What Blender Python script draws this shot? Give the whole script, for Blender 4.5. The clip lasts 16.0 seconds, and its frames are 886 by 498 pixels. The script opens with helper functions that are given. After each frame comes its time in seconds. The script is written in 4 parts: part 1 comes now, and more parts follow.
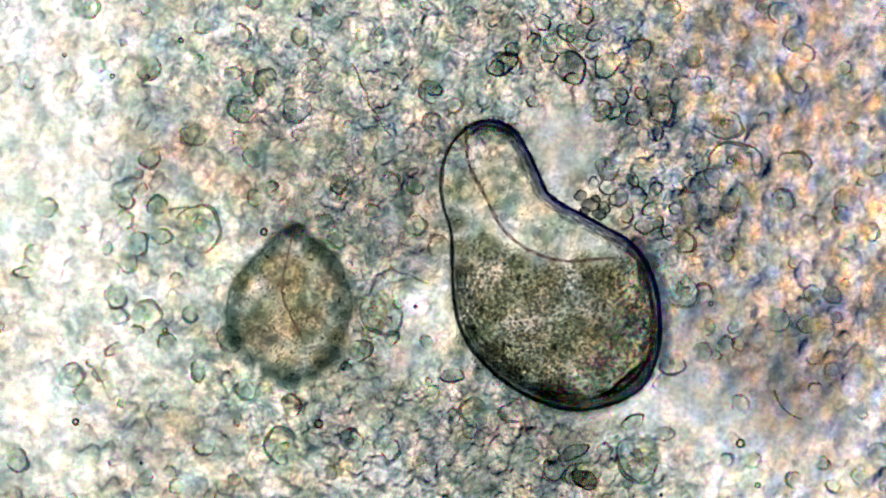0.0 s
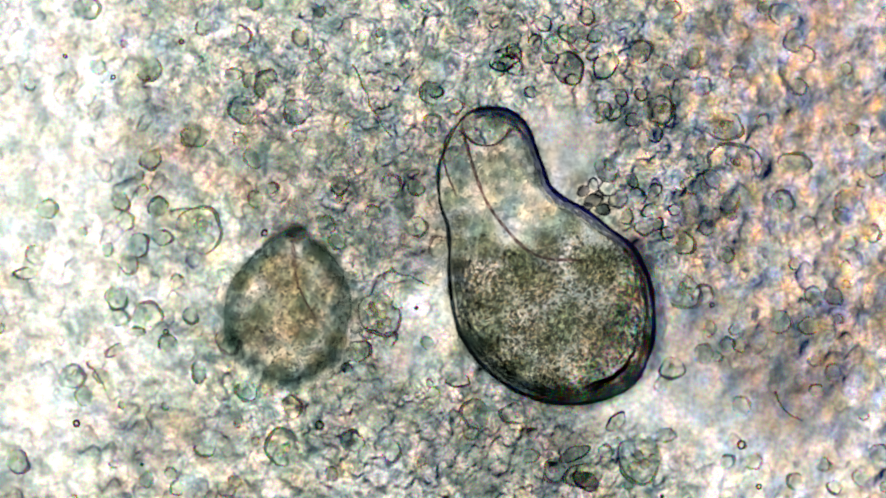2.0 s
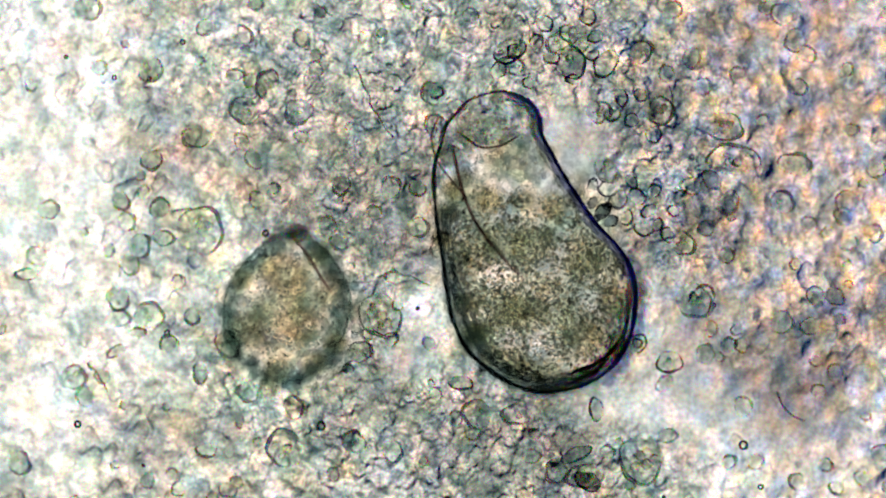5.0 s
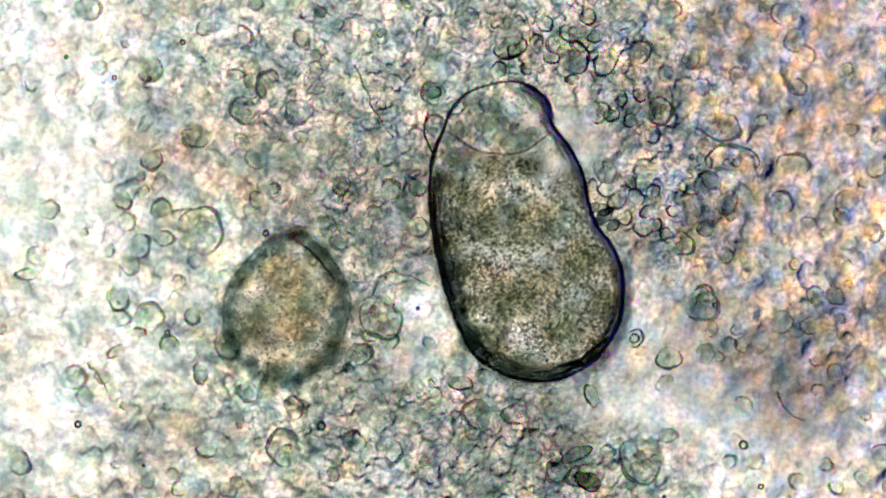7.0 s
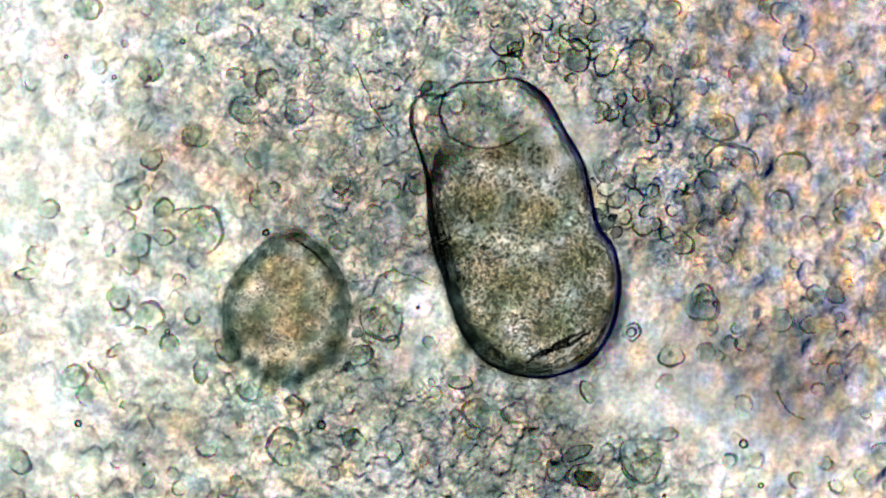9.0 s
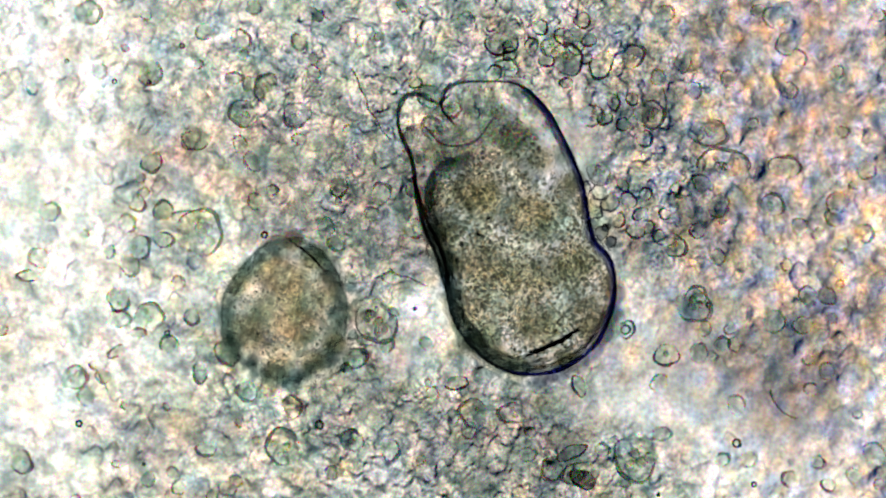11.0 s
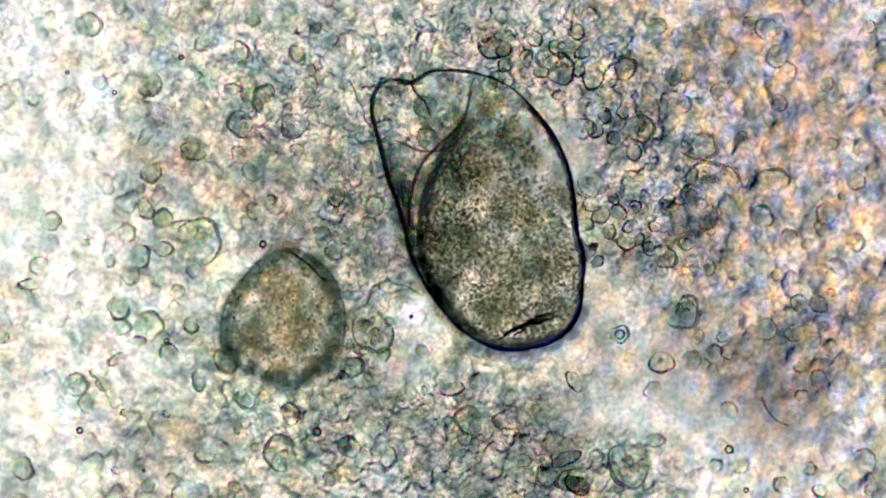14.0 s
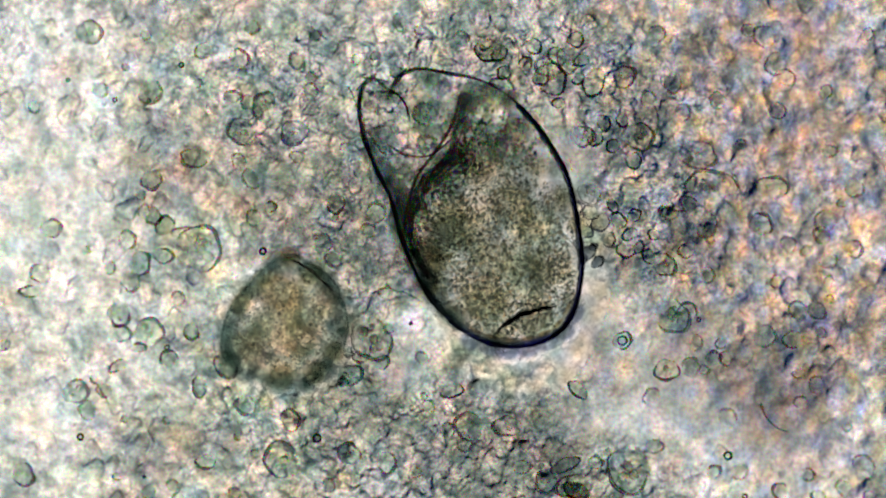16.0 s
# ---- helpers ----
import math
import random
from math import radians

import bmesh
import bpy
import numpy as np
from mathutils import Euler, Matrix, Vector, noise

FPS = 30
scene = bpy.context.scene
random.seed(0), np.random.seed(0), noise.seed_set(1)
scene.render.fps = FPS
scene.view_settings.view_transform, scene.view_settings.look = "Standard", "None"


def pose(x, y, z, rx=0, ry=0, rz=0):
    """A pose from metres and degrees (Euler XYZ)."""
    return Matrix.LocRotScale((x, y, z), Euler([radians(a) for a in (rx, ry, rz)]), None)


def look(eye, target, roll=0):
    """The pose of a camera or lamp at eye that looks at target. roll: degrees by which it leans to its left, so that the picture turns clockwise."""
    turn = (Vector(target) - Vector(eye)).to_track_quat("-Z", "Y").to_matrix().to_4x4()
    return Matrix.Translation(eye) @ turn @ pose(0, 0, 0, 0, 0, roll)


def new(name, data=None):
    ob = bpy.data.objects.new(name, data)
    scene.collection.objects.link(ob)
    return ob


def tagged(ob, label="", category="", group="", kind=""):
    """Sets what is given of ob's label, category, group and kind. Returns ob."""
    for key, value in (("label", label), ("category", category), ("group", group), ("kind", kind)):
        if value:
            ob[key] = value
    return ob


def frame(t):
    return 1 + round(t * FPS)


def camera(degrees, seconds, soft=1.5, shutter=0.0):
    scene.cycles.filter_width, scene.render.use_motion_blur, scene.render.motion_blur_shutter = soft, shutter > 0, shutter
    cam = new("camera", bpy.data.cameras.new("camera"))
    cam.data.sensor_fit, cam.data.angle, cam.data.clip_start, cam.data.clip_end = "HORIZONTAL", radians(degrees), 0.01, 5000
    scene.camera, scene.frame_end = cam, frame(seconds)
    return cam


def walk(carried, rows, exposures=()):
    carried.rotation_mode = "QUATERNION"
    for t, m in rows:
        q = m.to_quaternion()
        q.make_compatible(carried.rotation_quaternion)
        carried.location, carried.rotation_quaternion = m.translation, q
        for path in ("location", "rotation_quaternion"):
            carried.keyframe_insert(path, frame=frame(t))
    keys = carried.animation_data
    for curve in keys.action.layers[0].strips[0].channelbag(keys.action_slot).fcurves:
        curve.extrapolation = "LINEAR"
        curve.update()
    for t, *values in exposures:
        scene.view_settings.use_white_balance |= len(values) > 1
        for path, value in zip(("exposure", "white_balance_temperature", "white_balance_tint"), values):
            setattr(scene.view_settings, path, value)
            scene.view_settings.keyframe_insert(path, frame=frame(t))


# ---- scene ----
# A drop of culture under a bright-field microscope, enlarged so that 1 m stands for about 0.35 mm.
# ---------------------------------------------------------------- camera
FOV = 10.0
D = 0.784 / math.tan(radians(FOV / 2))
cam = camera(FOV, 16.0, 2.25)
# seconds, enlargement, turn in degrees, eye x, eye y (the stage and focus drift slowly)
DRIFT = [(0.0, 1.0000, 0.000, 0.0000, 0.0000), (1.5, 0.9997, 0.000, -0.0011, 0.0018),
         (3.5, 0.9985, -0.020, -0.0033, 0.0030), (7.0, 0.9987, -0.070, -0.0044, 0.0029),
         (9.0, 0.9990, -0.110, -0.0044, 0.0013), (11.3, 1.0130, -0.160, 0.0033, 0.0055),
         (12.5, 1.0192, -0.180, 0.0073, 0.0104), (14.5, 1.0244, -0.180, 0.0094, 0.0243),
         (16.0, 1.0265, -0.200, 0.0101, 0.0332)]
walk(cam, [(t, pose(x, y, D * k, 0, 0, r)) for t, k, r, x, y in DRIFT],
     [(0.0, 0.01), (9.0, 0.05), (12.5, 0.03), (14.5, -0.09), (16.0, -0.31)])


def at(t, px, py, z=0.0):
    """Plan position at height z of a mark at (px, py) thousandths of the field at time t."""
    row = [np.interp(t, [d[0] for d in DRIFT], [d[i] for d in DRIFT]) for i in range(1, 5)]
    k, a = row[0] - z / D, radians(row[1])
    x, y = (px - 784) / 1000 * k, (441 - py) / 1000 * k
    return Vector((row[2] + x * math.cos(a) - y * math.sin(a), row[3] + x * math.sin(a) + y * math.cos(a), z))


# ---------------------------------------------------------------- light
world = bpy.data.worlds.new("dim_room")
scene.world = world
world.use_nodes = True
world.node_tree.nodes["Background"].inputs[0].default_value = (0.25, 0.45, 0.55, 1)
world.node_tree.nodes["Background"].inputs[1].default_value = 0.05

lamp_data = bpy.data.lights.new("condenser_lamp", "AREA")
lamp_data.shape, lamp_data.size = "DISK", 9.0
lamp_data.energy = 18.2
lamp_data.color = (1.0, 0.92, 0.965)
lamp_data.spread = radians(38)
lamp = new("condenser_lamp", lamp_data)
lamp.matrix_world = look((-0.06, 0.10, -2.5), (0.0, 0.0, 0.0))


# ---------------------------------------------------------------- materials
def nodes_of(name):
    m = bpy.data.materials.new(name)
    m.use_nodes = True
    nt = m.node_tree
    nt.nodes.clear()
    return m, nt


def clear_stuff(name, tints, ior=1.33, rough=0.0, grain=(), bump=(), pick="noise", scale=8.0, spread=(0.3, 0.7), fringe=0.0, bed_tint="", fade=0.0, motley=()):
    """A clear, tinted, refracting material: tints between which a noise or each piece's own chance picks,
    grain = (scale, depth) of fine mottling, bump = rows of (scale, height)."""
    m, nt = nodes_of(name)
    n, l = nt.nodes, nt.links
    out = n.new("ShaderNodeOutputMaterial")
    co = n.new("ShaderNodeTexCoord")
    ramp = n.new("ShaderNodeValToRGB")
    while len(ramp.color_ramp.elements) < len(tints):
        ramp.color_ramp.elements.new(0.5)
    for i, (e, c) in enumerate(zip(ramp.color_ramp.elements, tints)):
        u = i / max(1, len(tints) - 1)
        e.position = spread[0] + (spread[1] - spread[0]) * u if pick == "noise" else u
        e.color = (*c, 1)
    if pick == "noise":
        tex = n.new("ShaderNodeTexNoise")
        tex.inputs["Scale"].default_value, tex.inputs["Detail"].default_value = scale, 4
        l.new(co.outputs["Object"], tex.inputs["Vector"])
        l.new(tex.outputs["Fac"], ramp.inputs["Fac"])
    elif pick == "island":
        geo = n.new("ShaderNodeNewGeometry")
        l.new(geo.outputs["Random Per Island"], ramp.inputs["Fac"])
    else:
        info = n.new("ShaderNodeObjectInfo")
        l.new(info.outputs["Random"], ramp.inputs["Fac"])
    colour = ramp.outputs["Color"]
    if grain:
        gt = n.new("ShaderNodeTexNoise")
        gt.inputs["Scale"].default_value, gt.inputs["Detail"].default_value = grain[0], 3
        l.new(co.outputs["Object"], gt.inputs["Vector"])
        gr = n.new("ShaderNodeMapRange")
        gr.inputs["From Min"].default_value, gr.inputs["From Max"].default_value = 0.35, 0.62
        gr.inputs["To Min"].default_value, gr.inputs["To Max"].default_value = 1 - grain[1], 1
        l.new(gt.outputs["Fac"], gr.inputs["Value"])
        mul = n.new("ShaderNodeMix")
        mul.data_type, mul.blend_type = "RGBA", "MULTIPLY"
        mul.inputs[0].default_value = 1
        l.new(colour, mul.inputs[6])
        l.new(gr.outputs["Result"], mul.inputs[7])
        colour = mul.outputs[2]
    if motley:
        # patchy staining between a dark and a light hue
        mt = n.new("ShaderNodeTexNoise")
        mt.inputs["Scale"].default_value, mt.inputs["Detail"].default_value, mt.inputs["Distortion"].default_value = motley[0], 3, 0.6
        l.new(co.outputs["Object"], mt.inputs["Vector"])
        hue = n.new("ShaderNodeValToRGB")
        hue.color_ramp.elements[0].position, hue.color_ramp.elements[1].position = 0.36, 0.62
        hue.color_ramp.elements[0].color, hue.color_ramp.elements[1].color = (*motley[1], 1), (*motley[2], 1)
        l.new(mt.outputs["Fac"], hue.inputs["Fac"])
        stain = n.new("ShaderNodeMix")
        stain.data_type, stain.blend_type = "RGBA", "MULTIPLY"
        stain.inputs[0].default_value = 1
        if bed_tint:
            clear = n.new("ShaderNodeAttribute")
            clear.attribute_name = bed_tint
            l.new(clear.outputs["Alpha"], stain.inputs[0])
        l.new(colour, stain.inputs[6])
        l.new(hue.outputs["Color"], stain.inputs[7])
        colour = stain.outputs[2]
    if bed_tint:
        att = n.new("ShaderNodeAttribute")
        att.attribute_name = bed_tint
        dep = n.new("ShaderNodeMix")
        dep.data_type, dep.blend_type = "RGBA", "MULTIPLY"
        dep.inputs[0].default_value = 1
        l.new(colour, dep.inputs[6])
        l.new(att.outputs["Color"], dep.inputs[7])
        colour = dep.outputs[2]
    if fade:
        # a swelling that thins out towards its edge
        sep = n.new("ShaderNodeSeparateXYZ")
        l.new(co.outputs["Object"], sep.inputs[0])
        full = n.new("ShaderNodeMapRange")
        full.inputs["From Max"].default_value = 0.5 * fade
        l.new(sep.outputs["Z"], full.inputs["Value"])
        thin = n.new("ShaderNodeMix")
        thin.data_type = "RGBA"
        thin.inputs[6].default_value = (1, 1, 1, 1)
        l.new(full.outputs["Result"], thin.inputs[0])
        l.new(colour, thin.inputs[7])
        colour = thin.outputs[2]
    normal = None
    for sc, h in bump:
        bt = n.new("ShaderNodeTexNoise")
        bt.inputs["Scale"].default_value, bt.inputs["Detail"].default_value = sc, 2
        l.new(co.outputs["Object"], bt.inputs["Vector"])
        bn = n.new("ShaderNodeBump")
        bn.inputs["Strength"].default_value, bn.inputs["Distance"].default_value = 1.0, h
        l.new(bt.outputs["Fac"], bn.inputs["Height"])
        if bed_tint:
            l.new(att.outputs["Alpha"], bn.inputs["Strength"])
        if normal:
            l.new(normal, bn.inputs["Normal"])
        normal = bn.outputs["Normal"]
    # colour fringes of the objective: red and blue bend a little differently
    split = n.new("ShaderNodeSeparateColor")
    l.new(colour, split.inputs[0])
    total = None
    for i in range(3 if fringe else 1):
        bsdf = n.new("ShaderNodeBsdfRefraction")
        bsdf.inputs["IOR"].default_value = ior + (-0.9, -0.35, 1.0)[i] * fringe if fringe else ior
        bsdf.inputs["Roughness"].default_value = rough
        if normal:
            l.new(normal, bsdf.inputs["Normal"])
        if fringe:
            mix = n.new("ShaderNodeCombineColor")
            for k in range(3):
                mix.inputs[k].default_value = 0
            l.new(split.outputs[i], mix.inputs[i])
            l.new(mix.outputs[0], bsdf.inputs["Color"])
        else:
            l.new(colour, bsdf.inputs["Color"])
        if total:
            add = n.new("ShaderNodeAddShader")
            l.new(total, add.inputs[0])
            l.new(bsdf.outputs[0], add.inputs[1])
            total = add.outputs[0]
        else:
            total = bsdf.outputs[0]
    l.new(total, out.inputs["Surface"])
    return m


def bed_film(name, fringe):
    return clear_stuff(name, [(0.82, 0.84, 0.80), (1.0, 1.0, 0.98)], 1.30, 0.0, (110, 0.30), [(40, 0.0024), (110, 0.0016)], scale=30, fringe=fringe,
                       bed_tint="bed_tint", motley=(50, (0.34, 0.43, 0.41), (1.0, 0.99, 0.91)))


MAT_BED = bed_film("detritus_film", -0.026)
MAT_BED_PRESSED = bed_film("pressed_film", 0.0)
MAT_BED_WARM = bed_film("amber_film", -0.050)
MAT_CELL = clear_stuff("cell_plasm", [(0.80, 0.89, 0.85), (0.94, 0.97, 0.93), (1.0, 1.0, 0.97), (0.88, 0.93, 0.90), (1.0, 0.97, 0.91)], 1.18, 0.0, (90, 0.2), [(70, 0.004)], pick="object", fade=0.004, motley=(70, (0.74, 0.86, 0.82), (1.0, 1.0, 0.97)))
MAT_VESICLE = clear_stuff("vesicle", [(0.70, 0.84, 0.74), (0.95, 0.97, 0.90), (0.98, 0.92, 0.86)], 1.3, 0.0, pick="object")
MAT_NAVY_WALL = clear_stuff("navy_wall", [(0.20, 0.23, 0.38), (0.44, 0.48, 0.58), (0.28, 0.29, 0.42)], 1.35, 0.0, pick="object")
MAT_FAINT_WALL = clear_stuff("faint_wall", [(0.58, 0.64, 0.64), (0.86, 0.87, 0.85), (0.66, 0.66, 0.78), (0.88, 0.80, 0.78)], 1.2, 0.0, pick="object")
MAT_WALL = clear_stuff("cell_wall", [(0.50, 0.58, 0.60), (0.84, 0.86, 0.84), (0.56, 0.58, 0.68), (0.82, 0.76, 0.76), (0.58, 0.65, 0.63), (0.68, 0.56, 0.60)], 1.3, 0.0, pick="object")
MAT_PLASM = clear_stuff("granular_plasm", [(0.90, 0.88, 0.79), (0.98, 0.95, 0.87)], 1.25, 0.0, (230, 0.5), [(170, 0.010)], scale=25, fade=0.006, motley=(165, (0.69, 0.73, 0.70), (1.0, 0.98, 0.88)))
MAT_DARK_CELL = clear_stuff("dark_cell", [(0.22, 0.26, 0.34), (0.40, 0.42, 0.44)], 1.35, 0.0, scale=60)
MAT_HYALINE = clear_stuff("hyaline_plasm", [(0.76, 0.80, 0.74), (0.85, 0.87, 0.82)], 1.2, 0.0, (110, 0.30), [(80, 0.006)], scale=20, fade=0.006, motley=(60, (0.70, 0.78, 0.72), (1.0, 1.0, 0.95)))
MAT_GRANULE = clear_stuff("granules", [(0.52, 0.60, 0.56), (0.78, 0.85, 0.78), (1.0, 1.0, 0.97), (1.0, 0.95, 0.84), (1.0, 1.0, 1.0), (1.0, 0.88, 0.74), (0.50, 0.58, 0.56), (0.34, 0.39, 0.42), (0.62, 0.58, 0.50)], 1.28, 0.0, pick="island")
# skin tints for three sides: edge shade and lens colour fringes put into colour
MAT_RIM_TOP = clear_stuff("violet_shaded_membrane", [(0.20, 0.12, 0.26), (0.60, 0.46, 0.58)], 1.2, 0.0, scale=60)
MAT_RIM_RIGHT = clear_stuff("navy_shaded_membrane", [(0.08, 0.09, 0.48), (0.25, 0.27, 0.66)], 1.2, 0.0, scale=60)
MAT_RIM_LEFT = clear_stuff("green_black_shaded_membrane", [(0.16, 0.22, 0.27), (0.46, 0.53, 0.55)], 1.2, 0.0, scale=60)
# band tints that stand in for the refraction shade along the body's edge
MAT_NAVY_BAND = clear_stuff("navy_edge_shade", [(0.32, 0.35, 0.60), (0.62, 0.64, 0.80)], 1.2, 0.0, (80, 0.35), scale=40, fade=0.008)
MAT_GREEN_BAND = clear_stuff("green_black_edge_shade", [(0.33, 0.41, 0.46), (0.66, 0.73, 0.74)], 1.2, 0.0, (90, 0.4), scale=70, spread=(0.4, 0.62), fade=0.009)
MAT_RAGGED_BAND = clear_stuff("speckled_edge_shade", [(0.38, 0.44, 0.54), (0.97, 0.97, 0.94)], 1.2, 0.0, (140, 0.4), [(110, 0.006)], scale=110, spread=(0.38, 0.6), fade=0.010)
MAT_FOLD = clear_stuff("membrane_fold", [(0.36, 0.28, 0.30), (0.78, 0.64, 0.64)], 1.2, 0.0, scale=40)
# orange lens fringe along the right edge, put into a tint
MAT_AMBER = clear_stuff("amber_fringe", [(0.62, 0.48, 0.32), (0.82, 0.70, 0.52)], 1.2, 0.0, scale=60, fade=0.006)
# soft bluish shade outside the right edge, put into a tint
MAT_BLUE_HALO = clear_stuff("blue_shade_halo", [(0.30, 0.35, 0.50), (0.52, 0.57, 0.68)], 1.2, 0.0, (60, 0.3), scale=30, fade=0.006)
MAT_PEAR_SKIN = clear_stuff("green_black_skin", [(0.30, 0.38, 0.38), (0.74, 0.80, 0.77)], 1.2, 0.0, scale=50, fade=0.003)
# out-of-focus shade of the edge, put into a tint
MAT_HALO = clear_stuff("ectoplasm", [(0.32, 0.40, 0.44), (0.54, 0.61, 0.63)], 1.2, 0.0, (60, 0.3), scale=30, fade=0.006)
MAT_TEAR = clear_stuff("tan_plasm", [(0.95, 0.90, 0.80), (1.0, 0.96, 0.88)], 1.18, 0.0, (160, 0.40), [(110, 0.007)], scale=14, fade=0.006, motley=(90, (0.66, 0.63, 0.55), (1.0, 0.98, 0.92)))
MAT_TEAR_CORE = clear_stuff("tan_endoplasm", [(0.88, 0.84, 0.72), (0.92, 0.88, 0.77), (0.97, 0.95, 0.86)], 1.15, 0.0, (150, 0.35), [(110, 0.005)], scale=16, fade=0.006)
MAT_SLIT = clear_stuff("dark_slit", [(0.02, 0.03, 0.05), (0.22, 0.22, 0.22)], 1.2, 0.0, scale=90)
MAT_TEAR_RIM = clear_stuff("green_rim", [(0.25, 0.36, 0.35), (0.52, 0.61, 0.58)], 1.15, 0.0, (80, 0.4), [(70, 0.005)], scale=45, fade=0.007)
MAT_SPECK = clear_stuff("dark_speck", [(0.01, 0.02, 0.03), (0.03, 0.05, 0.06)], 1.2)


# ---------------------------------------------------------------- mesh helpers
def mesh_of(name, verts, faces, material):
    me = bpy.data.meshes.new(name)
    me.from_pydata([tuple(v) for v in verts], [], faces)
    me.polygons.foreach_set("use_smooth", [True] * len(me.polygons))
    me.materials.append(material)
    me.update()
    return me


def part(name, me, parent, label=""):
    ob = new(name, me)
    ob.parent = parent
    return tagged(ob, label)


def dome(rx, ry, h, rings=4, seg=14, wobble=0.0, rng=None, power=0.5, z0=0.0, soft=False, rot=0.0, cx=0.0, cy=0.0):
    """A rounded cap: steep at its rim, or soft=True: a bell that runs out flat."""
    verts, faces = [(cx, cy, z0 + h)], []
    ph = [rng.uniform(0, 6.28) for _ in range(3)] if rng else [0, 0, 0]
    for i in range(1, rings + 1):
        u = math.sin(i / rings * math.pi / 2) if not soft else i / rings
        z = h * max(0.0, 1 - u * u) ** power if not soft else h * (0.5 + 0.5 * math.cos(math.pi * u))
        for j in range(seg):
            a = 2 * math.pi * j / seg
            w = 1 + wobble * (0.5 * math.sin(2 * a + ph[0]) + 0.3 * math.sin(3 * a + ph[1]) + 0.25 * math.sin(5 * a + ph[2]))
            x, y = rx * u * w * math.cos(a), ry * u * w * math.sin(a)
            verts.append((cx + x * math.cos(rot) - y * math.sin(rot), cy + x * math.sin(rot) + y * math.cos(rot), z0 + z))
    for j in range(seg):
        k = (j + 1) % seg
        faces.append((0, 1 + j, 1 + k))
        for i in range(rings - 1):
            a, b = 1 + i * seg, 1 + (i + 1) * seg
            faces.append((a + j, b + j, b + k, a + k))
    return verts, faces


def ring(rx, ry, tube, seg=22, around=6, wobble=0.0, rng=None, uneven=0.0):
    """A closed rounded rim with an uneven thickness."""
    verts, faces = [], []
    ph = [rng.uniform(0, 6.28) for _ in range(4)] if rng else [0] * 4
    for j in range(seg):
        a = 2 * math.pi * j / seg
        w = 1 + wobble * (0.5 * math.sin(2 * a + ph[0]) + 0.3 * math.sin(3 * a + ph[1]) + 0.25 * math.sin(5 * a + ph[2]))
        tb = tube * max(0.08, 1 + uneven * math.sin(a + ph[3]) + 0.35 * uneven * math.sin(4 * a + ph[0]))
        for i in range(around):
            b = 2 * math.pi * i / around
            verts.append(((rx * w + tb * math.cos(b)) * math.cos(a), (ry * w + tb * math.cos(b)) * math.sin(a), tb * math.sin(b)))
    for j in range(seg):
        k = (j + 1) % seg
        for i in range(around):
            m = (i + 1) % around
            faces.append((j * around + i, k * around + i, k * around + m, j * around + m))
    return verts, faces


def joined(pieces):
    verts, faces = [], []
    for v, f in pieces:
        o = len(verts)
        verts += v
        faces += [tuple(i + o for i in q) for q in f]
    return verts, faces


# ---------------------------------------------------------------- the bed
def shade_of(x, y, patches):
    """Sum of soft patches (x, y, radius, strength) at a place in thousandths of the field."""
    return sum(a * math.exp(-((x - px) ** 2 + (y - py) ** 2) / (2 * r * r)) for px, py, r, a in patches)


# pale, dark, brown and green patches: detritus and uneven field brightness put into colour
PALE_PATCHES = [(20, 300, 130, 1.2), (60, 60, 120, 1.0), (20, 720, 90, 1.0), (150, 760, 90, 0.5), (330, 110, 60, 0.6), (740, 580, 45, 0.3), (1230, 720, 70, 0.5),
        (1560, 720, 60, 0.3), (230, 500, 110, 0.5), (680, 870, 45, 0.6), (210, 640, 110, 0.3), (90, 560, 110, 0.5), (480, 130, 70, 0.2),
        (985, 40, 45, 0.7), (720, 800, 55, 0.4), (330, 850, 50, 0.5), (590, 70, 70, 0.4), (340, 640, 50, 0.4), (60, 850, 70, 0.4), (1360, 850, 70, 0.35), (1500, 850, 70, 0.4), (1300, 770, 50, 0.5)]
DARK_PATCHES = [(880, 790, 90, 0.28), (640, 690, 70, 0.15), (1000, 830, 60, 0.4), (290, 290, 70, 0.25), (1370, 60, 90, 0.2), (1470, 70, 40, 0.35), (1110, 150, 80, 0.25),
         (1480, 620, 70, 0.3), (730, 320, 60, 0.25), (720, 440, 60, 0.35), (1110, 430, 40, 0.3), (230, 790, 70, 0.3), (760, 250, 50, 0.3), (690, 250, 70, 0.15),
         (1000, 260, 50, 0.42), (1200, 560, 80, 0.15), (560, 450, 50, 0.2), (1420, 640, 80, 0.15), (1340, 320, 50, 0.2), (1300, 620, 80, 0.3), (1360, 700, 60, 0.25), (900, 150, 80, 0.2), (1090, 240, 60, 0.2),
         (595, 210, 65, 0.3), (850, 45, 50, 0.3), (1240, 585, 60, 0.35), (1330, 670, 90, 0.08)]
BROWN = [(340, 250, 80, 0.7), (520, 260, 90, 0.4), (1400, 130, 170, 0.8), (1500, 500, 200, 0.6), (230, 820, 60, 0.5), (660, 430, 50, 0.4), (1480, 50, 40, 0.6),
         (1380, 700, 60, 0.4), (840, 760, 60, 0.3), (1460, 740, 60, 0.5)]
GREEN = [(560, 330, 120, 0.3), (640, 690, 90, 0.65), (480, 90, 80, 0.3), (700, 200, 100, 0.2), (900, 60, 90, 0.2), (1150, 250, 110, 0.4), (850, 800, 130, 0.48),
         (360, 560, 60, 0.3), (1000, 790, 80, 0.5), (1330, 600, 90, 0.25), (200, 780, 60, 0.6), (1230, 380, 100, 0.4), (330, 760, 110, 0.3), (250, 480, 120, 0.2)]
